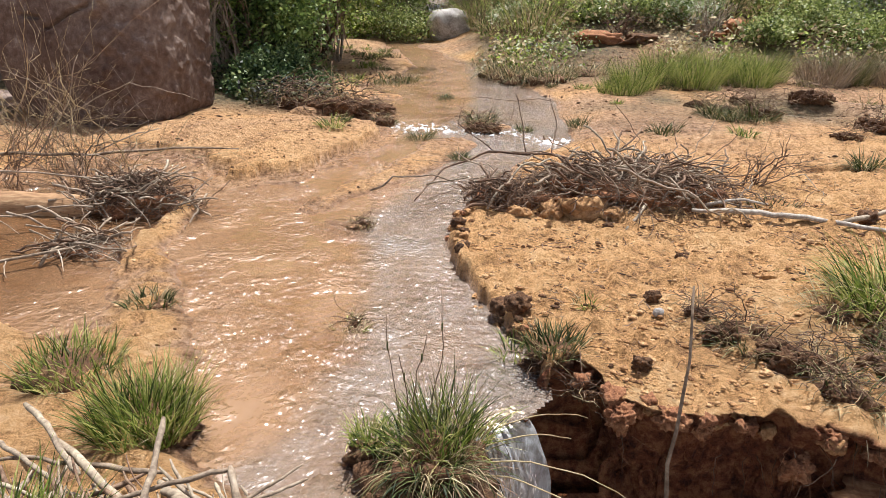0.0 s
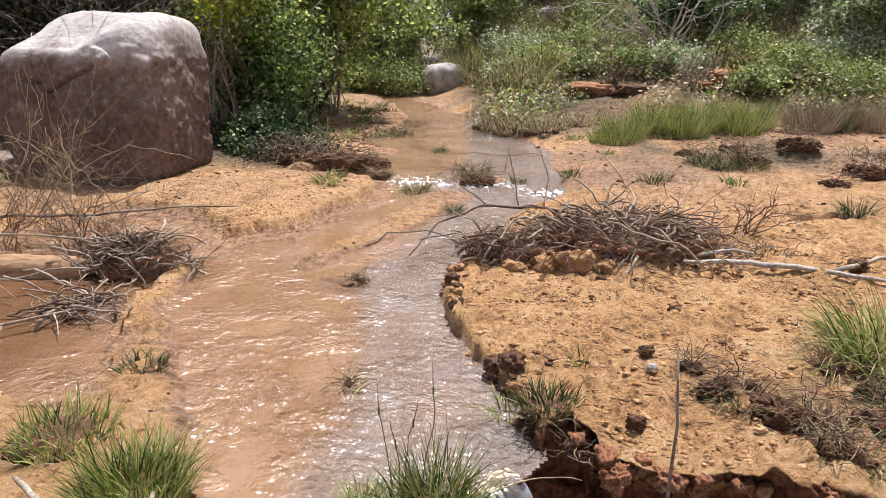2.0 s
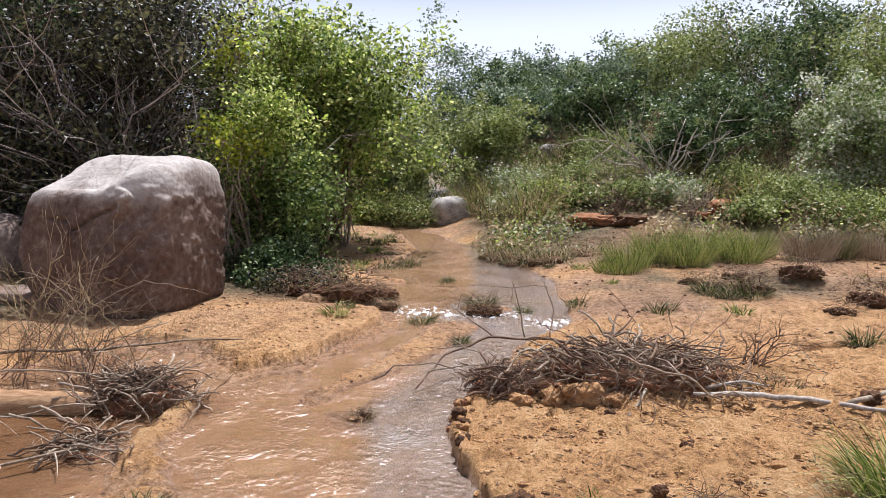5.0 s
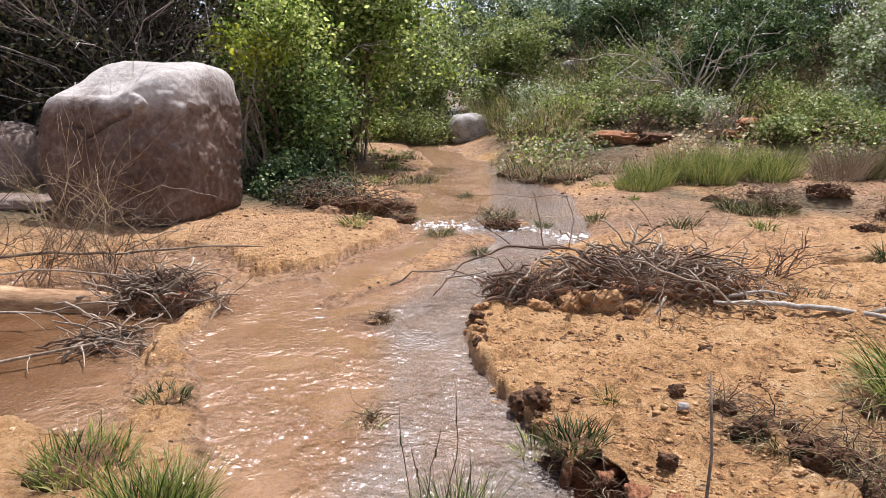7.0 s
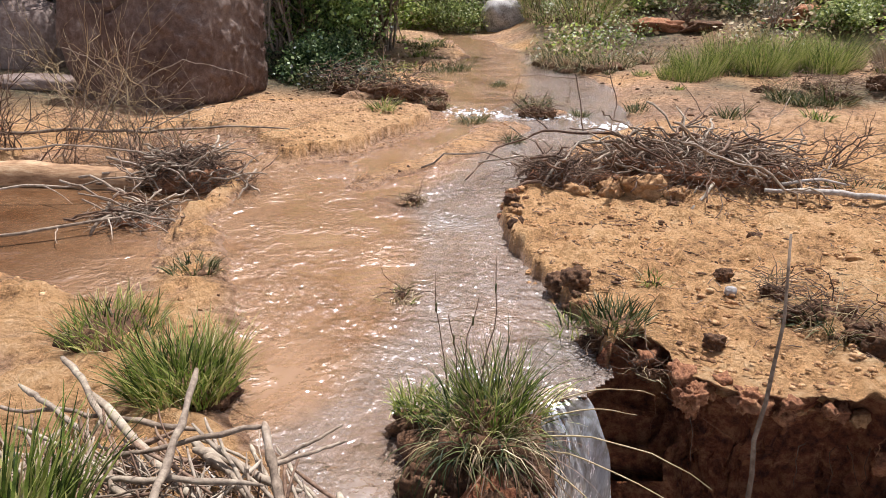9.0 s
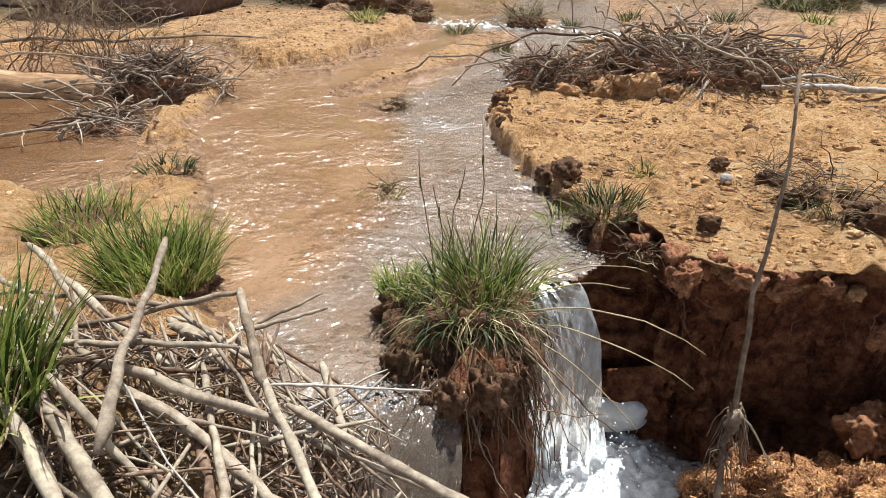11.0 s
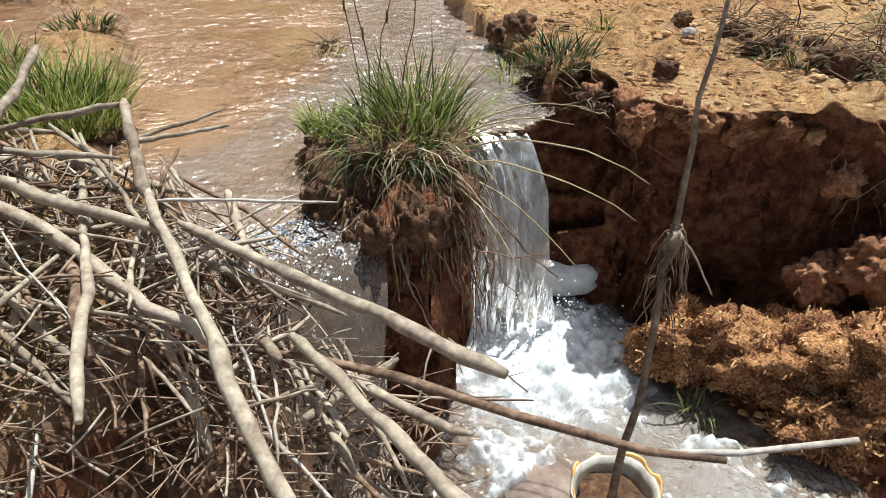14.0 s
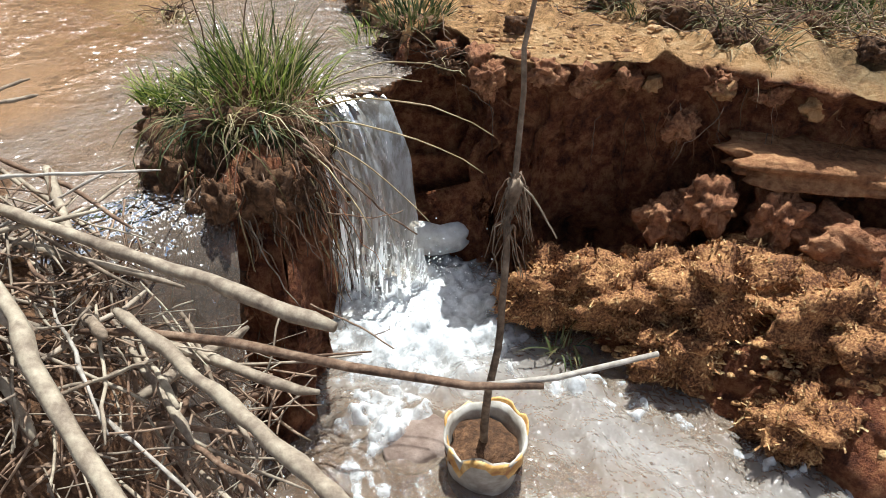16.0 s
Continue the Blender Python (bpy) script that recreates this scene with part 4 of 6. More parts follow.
# ---- grass ----
def blades(n, length, spread_, base, seed, width=0.004, droop=0.5, upright=0.35, wide=None):
    """Curved tapering blades from a round base: points and faces."""
    r = np.random.default_rng(seed)
    ang, rad = r.uniform(0, 2 * np.pi, n), base * np.sqrt(r.random(n))
    foot = np.stack([np.cos(ang) * rad, np.sin(ang) * rad, np.zeros(n)], -1)
    out_ang = ang + r.normal(0, 0.7, n)
    lean = np.abs(r.normal(0, spread_, n)) + upright * rad / max(base, 1e-6) * 0.6
    size = length * r.uniform(0.45, 1.1, n)
    bend = droop * r.uniform(0.3, 1.4, n)
    t = np.linspace(0, 1, 6)
    theta = lean[:, None] + bend[:, None] * t[None] ** 1.5 * 1.6
    dt = size[:, None] / 5
    hor = np.concatenate([np.zeros((n, 1)), np.cumsum(np.sin(theta[:, 1:]) * dt, axis=1)], 1)
    ver = np.concatenate([np.zeros((n, 1)), np.cumsum(np.cos(theta[:, 1:]) * dt, axis=1)], 1)
    way = np.stack([np.cos(out_ang), np.sin(out_ang), np.zeros(n)], -1)
    mid = foot[:, None] + hor[..., None] * way[:, None] + ver[..., None] * np.array([0, 0, 1.0])
    turn = r.uniform(0, np.pi, n)
    side = np.stack([np.cos(turn), np.sin(turn), np.zeros(n)], -1)
    w = (width * r.uniform(0.6, 1.3, n))[:, None] * (1 - t[None] ** 2 * 0.85)
    v = np.stack([mid - side[:, None] * w[..., None], mid + side[:, None] * w[..., None]], 2)
    b = np.arange(n)[:, None] * 12 + np.arange(5)[None] * 2
    f = np.stack([b, b + 1, b + 3, b + 2], -1).reshape(-1, 4)
    return v.reshape(-1, 3), f


def tuft(at, n, length, base, seed, label, dead=0.3, green=GRASS, spread_=0.35, droop=0.5, width=0.004, name="grass_tuft", group="", earth=0.6):
    z = at[2] if len(at) > 2 else height(at[0], at[1])
    body = thing(name, label, "grass", (at[0], at[1], z - 0.01), group)
    live = max(1, int(n * (1 - dead)))
    v, f = blades(live, length, spread_, base, seed, width, droop)
    piece("blades", v, f, green, body, kind="stuff")
    if n - live > 0:
        v, f = blades(n - live, length * 0.9, spread_ * 1.5, base, seed + 1, width * 0.8, droop * 1.4)
        piece("dry_blades", v, f, STRAW, body, kind="stuff")
    if earth:
        v, f = lump((base * 1.7, base * 1.5, base * earth), seed, rough=0.5, fine=0.3, subdiv=3)
        piece("root_ball", v - np.array([0, 0, base * earth * 0.2]), f, DARK_SOIL, body)
    return body


def fall_tuft():
    """The big tuft: leaning blades, tall stems, and a hanging skirt of dead grass."""
    body = thing("grass_tuft", "big ragged green grass tuft on an earth pillar at the fall", "grass", (0.03, 1.80, 0.09))
    for n, (dx, dy, count, size, base, m, spread_, droop, width) in enumerate([
            (0.03, 0.03, 190, 0.29, 0.10, GRASS, 0.20, 0.30, 0.0028), (0.13, 0.04, 130, 0.27, 0.08, GRASS, 0.6, 0.6, 0.0026), (-0.07, 0.0, 130, 0.17, 0.10, GRASS, 0.5, 0.6, 0.003), (-0.20, 0.05, 150, 0.13, 0.07, GRASS, 0.45, 0.6, 0.003), (0.05, 0.08, 130, 0.33, 0.09, DARK_GRASS, 0.25, 0.3, 0.0026), (-0.08, 0.05, 90, 0.20, 0.10, DARK_GRASS, 0.5, 0.5, 0.0028),
            (0.06, 0.03, 70, 0.34, 0.11, STRAW, 0.35, 0.35, 0.0014), (0.0, -0.03, 90, 0.24, 0.11, STRAW, 0.9, 1.2, 0.002), (0.03, -0.07, 240, 0.27, 0.10, DARK_GRASS, 1.1, 2.0, 0.0028), (0.05, -0.08, 60, 0.34, 0.10, STRAW, 1.0, 1.9, 0.0018), (-0.02, -0.10, 150, 0.34, 0.09, DARK_GRASS, 1.2, 2.2, 0.0022), (0.08, -0.10, 90, 0.36, 0.08, BROWN_WOOD, 1.2, 2.2, 0.0016)]):
        v, f = blades(count, size * 0.8, spread_, base, 1010 + n, width, droop)
        piece("blades" if m is GRASS else "dry_blades", v + np.array([dx, dy, 0.0]), f, m, body, kind="stuff")
    v, f = lump((0.36, 0.30, 0.28), 1020, rough=0.5, fine=0.3)
    piece("root_ball", v + np.array([0.03, -0.05, -0.09]), f, DARK_SOIL, body)
    v, f = lump((0.16, 0.13, 0.10), 1023, rough=0.5, fine=0.25)
    piece("root_ball", v + np.array([-0.2, 0.06, -0.08]), f, DARK_SOIL, body)
    r = np.random.default_rng(1021)
    for a, b in (((-0.1, 0.1, 0.0), (-0.16, 0.16, 0.42)), ((-0.05, 0.05, 0.0), (-0.1, 0.0, 0.36)), ((0.0, 0.1, 0.0), (0.02, 0.2, 0.5)), ((-0.04, 0.08, 0.0), (-0.02, 0.1, 0.38))):
        p = bent(a, b, 0.02, 0.05, 9, r)
        stem = stick("seed_stem", p, [0.002, 0.0015], BROWN_WOOD, body, sides=4)
        v, f = lump((0.006, 0.006, 0.035), 1022, rough=0.3, fine=0.2, subdiv=2)
        piece("seed_head", v + p[-3], f, DARK_GRASS, stem)


tuft((-0.98, 1.92), 900, 0.22, 0.17, 107, "dense green grass tuft at the stream's near edge", 0.12, width=0.003, droop=0.35, spread_=0.25)
tuft((-1.44, 2.22), 480, 0.14, 0.19, 109, "low green grass at the stream's edge", 0.2, width=0.003, droop=0.4, spread_=0.3)
tuft((-0.83, 1.0, 0.26), 460, 0.29, 0.13, 111, "tall fresh green grass beside the drift pile", 0.1, spread_=0.25, droop=0.3)
tuft((-1.42, 2.84), 190, 0.10, 0.11, 113, "small dark grass clump in the shallows", 0.35, DARK_GRASS)
tuft((0.52, 2.52), 230, 0.13, 0.12, 115, "dark green grass on the lip of the gully", 0.2, DARK_GRASS)
tuft((0.36, 2.62), 120, 0.16, 0.08, 116, "dry and green grass on the lip of the gully", 0.5)
tuft((2.2, 2.95), 620, 0.42, 0.24, 117, "dense green grass tuft on the sand bank", 0.15, spread_=0.5, droop=0.7)
tuft((1.95, 2.95), 200, 0.26, 0.16, 119, "dry grey grass at the foot of the green tuft", 0.95, spread_=0.9, droop=0.8)
tuft((0.75, 2.95), 60, 0.07, 0.09, 121, "sparse green sprouts on the sand", 0.3, earth=0)
tuft((2.3, 4.55), 160, 0.08, 0.2, 123, "short grass behind the white log", 0.5, DARK_GRASS, earth=0)
tuft((-0.62, 4.2), 60, 0.08, 0.10, 125, "dark wet tuft catching drift in the stream", 0.6, DARK_GRASS)
tuft((-0.42, 2.78, 0.03), 120, 0.08, 0.10, 127, "drowned dry weeds in the shallows", 0.9, spread_=0.9, earth=0)
for n, (x, y) in enumerate([(1.34, 2.56), (1.6, 2.38), (1.82, 2.3), (2.0, 2.4), (1.6, 2.16), (2.15, 2.1), (2.35, 2.45)]):
    tuft((x, y), 170, 0.20, 0.10, 130 + n, "withered grass roots and stubble by the gully", 0.6, DARK_GRASS, 0.8, 0.9, 0.003, group="withered stubble by the gully", earth=1.5)
for n, (x, y, s) in enumerate([(-0.9, 7.6, 0.2), (-0.45, 7.0, 0.2), (0.2, 7.65, 0.28), (0.7, 7.55, 0.15), (-1.4, 8.1, 0.25), (-0.3, 9.3, 0.15), (3.35, 7.6, 0.30), (2.95, 7.95, 0.25), (3.1, 7.6, 0.2), (3.5, 5.6, 0.2), (0.0, 6.2, 0.14)]):
    tuft((x, y), 300, s, s * 0.6, 150 + n, "dark withered clump in the wet sand", 0.3, DARK_GRASS, 0.7, 0.8, 0.005, group="dark clumps along the stream", earth=0.4)
for n, (x, y, s, m) in enumerate([(2.45, 9.8, 0.5, GRASS), (2.95, 10.2, 0.6, GRASS), (3.35, 9.9, 0.55, GRASS), (3.75, 10.4, 0.65, GRASS), (4.2, 10.1, 0.6, GRASS), (4.6, 10.6, 0.55, GRASS), (5.3, 10.2, 0.6, BARK), (5.8, 10.5, 0.6, DARK_GRASS), (6.4, 10.3, 0.55, BARK), (2.2, 9.5, 0.3, GRASS), (7.0, 10.8, 0.5, DARK_GRASS)]):
    tuft((x, y), 850, s, 0.32, 170 + n, "fine upright reed-like grass on the wet flat", 0.15, m, 0.28, 0.3, 0.003, "reed_clump", "reed clumps on the flat", 0.3)
for n, (x, y, s) in enumerate([(0.9, 10.9, 0.5), (1.3, 10.7, 0.4), (0.6, 11.3, 0.45), (2.0, 11.2, 0.4)]):
    tuft((x, y), 380, s, 0.4, 190 + n, "dark dry mop of dead grass on the far bank", 0.6, DARK_GRASS, 0.7, 0.8, 0.006, group="dead mops on the far bank")


for n in range(26):
    r = np.random.default_rng(1150 + n)
    y = r.uniform(9.6, 14.0)
    x = float(np.interp(y, [9.6, 14], [-1.9, -2.1])) + r.uniform(-0.5, 0.75)
    s = r.uniform(0.08, 0.2)
    tuft((x, y), 90, s, s * 0.9, 1180 + n, "yellowish weed on the damp sand flat", 0.4, [GRASS, DARK_GRASS][n % 2], 0.7, 0.7, 0.008, "weed", "weeds on the sand flat", 0)
tuft((2.35, 2.62), 420, 0.24, 0.2, 129, "dark green grass tuft among the turf", 0.2, DARK_GRASS, spread_=0.5, droop=0.6)
tuft((2.0, 2.5), 260, 0.18, 0.16, 131, "dark green grass tuft among the turf", 0.3, DARK_GRASS, spread_=0.5, droop=0.6)
tuft((0.97, 1.66, -0.68), 26, 0.13, 0.05, 128, "long green blades drooping at the gully's foot", 0.1, DARK_GRASS, spread_=0.9, droop=1.2, width=0.004, earth=0)


# ---- sticks and drift ----
LOG_WOOD = spread("muddy_log", [(0.16, 0.085, 0.04), (0.34, 0.20, 0.10), (0.50, 0.35, 0.20)], 26, 4, 0.8, 0.8, 0.01, stretch=(0.25, 1, 1))

def stick(name, points, radii, material_, parent=None, label="", category="", sides=8, group=""):
    v, f = tube(points, radii, sides)
    return piece(name, v, f, material_, parent, label, category=category, group=group)


fall_tuft()


def drift_pile():
    body = thing("drift_pile", "tangled heap of grey driftwood sticks at the gully's edge", "driftwood", (-0.6, 1.15, 0.1))
    off = np.array(body.location)
    r = np.random.default_rng(200)

    def add(a, b, r0, r1, m=PALE_WOOD, sag=0.0, wob=0.03, n=14):
        p = bent(np.array(a) - off, np.array(b) - off, sag, wob, n, r)
        thick = np.linspace(r0, r1, n) * r.uniform(0.84, 1.16, n)
        thick[r.integers(1, n - 1)] *= 1.3
        thick[0] *= 0.6
        thick[-1] *= 0.55
        stick("branch", p, list(thick), m, body)
    # the long ones that stand out
    add((-0.67, 1.48, 0.40), (-0.52, 0.92, 0.28), 0.008, 0.011, PALE_WOOD, 0, 0.025)
    add((-0.46, 1.39, 0.33), (-0.33, 1.17, 0.24), 0.009, 0.012, BARK, 0, 0.02)
    add((-0.335, 1.185, 0.245), (0.13, 0.575, 0.09), 0.009, 0.0125, PALE_WOOD, 0, 0.014, 20)
    add((-0.30, 1.20, 0.17), (0.31, 0.885, 0.145), 0.009, 0.0135, PALE_WOOD, 0.0, 0.012, 20)
    add((-0.42, 1.30, 0.28), (-0.27, 1.43, 0.27), 0.006, 0.004, BARK, 0, 0.02)
    add((-0.42, 1.30, 0.28), (-0.29, 1.46, 0.29), 0.005, 0.003, BARK, 0, 0.02)
    add((-0.80, 1.28, 0.27), (-0.45, 1.385, 0.325), 0.006, 0.007, BARK, 0, 0.02)
    add((-0.35, 1.22, 0.2), (0.0, 1.22, 0.22), 0.004, 0.0025, WHITE_WOOD, 0, 0.01)
    add((-0.04, 1.0, 0.09), (0.34, 0.63, 0.09), 0.010, 0.0125, PALE_WOOD, 0, 0.02, 18)
    add((-1.3, 1.78, 0.2), (-0.93, 1.47, 0.2), 0.010, 0.009, PALE_WOOD, 0, 0.02)
    add((-1.36, 1.66, 0.17), (-0.95, 1.42, 0.2), 0.007, 0.008, PALE_WOOD, 0, 0.02)
    add((-1.4, 1.58, 0.14), (-0.7, 1.5, 0.2), 0.006, 0.008, BARK, 0, 0.03)
    add((-1.1, 1.62, 0.2), (-0.42, 1.13, 0.2), 0.013, 0.010, PALE_WOOD, 0, 0.02)
    add((-0.9, 1.2, 0.3), (-0.35, 0.75, 0.22), 0.016, 0.013, PALE_WOOD, 0, 0.02)
    add((-0.75, 1.0, 0.3), (-0.25, 0.6, 0.2), 0.012, 0.014, PALE_WOOD, 0, 0.02)
    add((-0.6, 1.12, 0.25), (-0.12, 0.92, 0.12), 0.013, 0.011, BARK, 0, 0.03)
    add((-0.5, 1.25, 0.22), (-0.2, 0.7, 0.2), 0.007, 0.009, PALE_WOOD, 0, 0.02)

    def heap_top(x, y):
        return 0.33 * math.exp(-((x + 0.75) / 0.55) ** 2 - ((y - 1.12) / 0.42) ** 2) - 0.35 * max(0.0, x + 0.12)
    for n in range(640):
        cx, cy = r.uniform(-1.3, 0.16), r.uniform(0.62, 1.62)
        if cy > 1.56 - 0.5 * max(0, cx + 0.6) or (cx > -0.1 and cy > 1.12) or (cy < 0.88 and -0.75 < cx < 0.0 and r.random() < 0.75):
            continue
        z = heap_top(cx, cy)
        ang = r.choice([r.normal(-0.8, 0.25), r.normal(-0.15, 0.35), r.uniform(0, 3.14)], p=[0.5, 0.25, 0.25])
        size = r.uniform(0.12, 0.46)
        d = np.array([math.cos(ang), math.sin(ang), r.normal(-0.12, 0.2)]) * size / 2
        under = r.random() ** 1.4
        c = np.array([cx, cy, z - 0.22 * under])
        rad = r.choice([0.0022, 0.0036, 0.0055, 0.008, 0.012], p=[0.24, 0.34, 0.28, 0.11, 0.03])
        # lower sticks all go brown, painting shade into the heap
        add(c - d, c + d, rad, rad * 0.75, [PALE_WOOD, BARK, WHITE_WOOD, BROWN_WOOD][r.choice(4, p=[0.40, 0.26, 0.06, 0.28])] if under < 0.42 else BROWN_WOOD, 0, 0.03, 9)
    # dark sheet that stands for shade in the gaps
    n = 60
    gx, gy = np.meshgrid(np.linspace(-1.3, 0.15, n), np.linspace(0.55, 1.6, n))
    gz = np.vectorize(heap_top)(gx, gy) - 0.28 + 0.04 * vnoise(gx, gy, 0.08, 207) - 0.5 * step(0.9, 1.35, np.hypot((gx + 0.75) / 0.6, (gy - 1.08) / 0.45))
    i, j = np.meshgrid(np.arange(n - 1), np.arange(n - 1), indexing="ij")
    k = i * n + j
    piece("gap_shade", np.stack([gx, gy, gz], -1).reshape(-1, 3) - off, np.stack([k, k + 1, k + n + 1, k + n], -1).reshape(-1, 4), DARK_SOIL, body, "dark sheet standing for shade under the sticks")
    bits = []
    for n in range(1500):
        cx, cy = r.uniform(-1.15, 0.2), r.uniform(0.62, 1.5)
        if cy > 1.46 - 0.32 * max(0, cx + 0.55) or (cx > -0.1 and cy > 1.15):
            continue
        z = heap_top(cx, cy) - r.uniform(0.02, 0.13)
        d = r.normal(0, 1, 3) * [1, 1, 0.5]
        d *= r.uniform(0.02, 0.09) / np.linalg.norm(d)
        c = np.array([cx, cy, z]) - off
        bits.append(tube(bent(c - d, c + d, 0, 0.06, 4, r), [r.uniform(0.001, 0.0028)], 4))
    # most fine twigs brown, to darken the gaps as shade would
    piece("twigs", *joined([b for k, b in enumerate(bits) if k % 3]), BROWN_WOOD, body, kind="stuff")
    piece("dry_twigs", *joined(bits[::3]), PALE_WOOD, body, kind="stuff")


drift_pile()


def fallen_branch():
    body = thing("fallen_branch", "thin bent branch hanging over the plunge pool", "branch", (0.15, 0.92, 0.09))
    off = np.array(body.location)
    p = np.array([(-0.12, 1.02, 0.03), (0.0, 0.97, 0.07), (0.15, 0.92, 0.09), (0.33, 0.85, 0.10), (0.5, 0.80, 0.105), (0.60, 0.79, 0.11)]) - off
    stick("stem", p, [0.005, 0.008, 0.007, 0.0045], BROWN_WOOD, body)
    stick("limb", np.array([(0.52, 0.80, 0.105), (0.62, 0.80, 0.115), (0.765, 0.81, 0.145)]) - off, [0.005, 0.004], WHITE_WOOD, body)
    stick("limb", np.array([(0.15, 0.92, 0.09), (0.27, 0.89, 0.085), (0.36, 0.93, 0.05)]) - off, [0.003, 0.0015], BROWN_WOOD, body)


fallen_branch()


def sapling():
    body = thing("sapling", "bare leafless sapling with knotted hanging roots, planted in the pot", "sapling", (0.65, 1.27, -0.6))
    off = np.array(body.location)
    p = np.array([(0.65, 1.27, -0.68), (0.655, 1.30, -0.4), (0.665, 1.34, -0.15), (0.675, 1.40, 0.1), (0.69, 1.48, 0.45), (0.705, 1.58, 0.82)]) - off
    crook = np.random.default_rng(299)
    p = np.concatenate([bent(a, b, 0, 0.035, 5, crook)[:-1] for a, b in zip(p, p[1:])] + [p[-1:]])
    stick("stem", p, [0.012, 0.010, 0.0085, 0.007, 0.005, 0.003], SAPLING_BARK, body)
    r = np.random.default_rng(300)
    for n in range(42):
        a = np.array([0.674, 1.395, 0.1] if n < 32 else [0.668, 1.365, 0.0]) + r.normal(0, 0.008, 3) - off
        size = r.uniform(0.06, 0.2)
        ang = r.uniform(0, 6.28)
        b = a + np.array([math.cos(ang) * 0.35 * size, math.sin(ang) * 0.15 * size, -size])
        stick("root", bent(a, b, 0.1, 0.08, 7, r), [0.0022, 0.001], [SAPLING_BARK, BROWN_WOOD, SAPLING_BARK][n % 3], body, sides=4)
    stick("root", bent(np.array([0.68, 1.39, 0.1]) - off, np.array([0.80, 1.42, -0.08]) - off, 0.05, 0.04, 8, r), [0.003, 0.002], BARK, body, sides=5)
    v, f = lump((0.03, 0.028, 0.06), 301, rough=0.5, fine=0.3, subdiv=3)
    v = v + np.array([0.672, 1.385, 0.07]) - off
    piece("knot", v, f, SAPLING_BARK, body)


sapling()


def pot():
    body = thing("flower_pot", "pale plastic pot with a ragged orange rim, awash in the gully", "flower pot", (0.65, 1.27, -0.83))
    n = 40
    ang = np.linspace(0, 2 * np.pi, n, endpoint=False)
    r = np.random.default_rng(310)
    rag = np.convolve(np.tile(r.normal(0, 0.022, n), 3), [0.25, 0.5, 0.25], "same")[n:2 * n] + 0.006 * np.sin(ang * 3 + 1)
    rows = []
    for rad, z, wob in ((0.088, 0.0, 0), (0.100, 0.12, 0.0), (0.113, 0.225, 0.4), (0.105, 0.232, 1.0), (0.098, 0.20, 0.6), (0.090, 0.15, 0)):
        rows.append(np.stack([np.cos(ang) * rad, np.sin(ang) * rad, z + rag * wob], -1))
    v = np.concatenate(rows)
    i, j = np.meshgrid(np.arange(len(rows) - 1), np.arange(n), indexing="ij")
    f = np.stack([i * n + j, i * n + (j + 1) % n, (i + 1) * n + (j + 1) % n, (i + 1) * n + j], -1).reshape(-1, 4)
    wall = spread("pot_plastic", [(0.24, 0.20, 0.16), (0.40, 0.36, 0.30), (0.56, 0.52, 0.46)], 20, 9, 0.5, 0.2, 0.003)
    piece("wall", v, f, wall, body)
    rim_mat = spread("orange_rim", [(0.30, 0.12, 0.035), (0.60, 0.34, 0.10), (0.80, 0.62, 0.30)], 24, 9, 0.55, 0.3, 0.003)
    rows = []
    for rad, z, wob in ((0.114, 0.185, 2.6), (0.1155, 0.224, 0.8), (0.112, 0.234, 1.4), (0.108, 0.226, 1.6), (0.100, 0.165, 3.2)):
        rows.append(np.stack([np.cos(ang) * (rad + rag * 0.45), np.sin(ang) * (rad + rag * 0.45), z + rag * wob], -1))
    v = np.concatenate(rows)
    f = f[f.max(axis=1) < len(v)]
    piece("rim", v, f, rim_mat, body, "torn orange-yellow rim")
    v, f = lump((0.19, 0.19, 0.06), 312, rough=0.3, fine=0.2, subdiv=3)
    piece("earth", v + np.array([0, 0, 0.165]), f, DARK_SOIL, body)


pot()


def brush_pile(name, label, at, sx, sy, sz, count, fine, seed, m, longest=1.0):
    """A heap of twigs with earth inside."""
    z = height(*at)
    body = thing(name, label, "brushwood", (at[0], at[1], z))
    r = np.random.default_rng(seed)
    v, f = lump((sx * 1.25, sy * 1.0, sz * 0.9), seed, rough=0.5, fine=0.25, subdiv=4)
    piece("earth", v + np.array([0, 0, sz * 0.1]), f, RED_SOIL, body)
    for n in range(count):
        c = np.array([r.normal(0, sx * 0.42), r.normal(0, sy * 0.36), 0])
        c[2] = sz * math.exp(-(c[0] / sx) ** 2 - (c[1] / sy) ** 2) * r.uniform(0.45, 1.05)
        ang = r.normal(0.1, 0.55) if n % 5 < 2 else r.uniform(-1.57, 1.57)
        size = r.uniform(0.3, 1.0) * longest
        d = np.array([math.cos(ang), math.sin(ang), r.normal(0, 0.42)]) * size / 2
        rad = r.uniform(0.004, 0.011)
        a, b = c - d, c + d
        a[2], b[2] = max(a[2], 0.01), max(b[2], 0.01)
        stick("branch", bent(a, b, r.normal(0.03, 0.06), 0.09, 10, r), [rad, rad * 0.6], m[r.integers(len(m))], body, sides=5)
    bits = []
    for n in range(fine):
        c = np.array([r.normal(0, sx * 0.45), r.normal(0, sy * 0.38), 0])
        c[2] = sz * math.exp(-(c[0] / sx) ** 2 - (c[1] / sy) ** 2) * r.uniform(0.3, 1.1)
        d = r.normal(0, 1, 3) * [1, 0.9, 0.5]
        d *= r.uniform(0.03, 0.16) / np.linalg.norm(d)
        bits.append(tube(bent(c - d, c + d, 0, 0.14, 6, r), [r.uniform(0.0012, 0.003)], 4))
    piece("twigs", *joined(bits), m[0], body, kind="stuff")
    return body, z


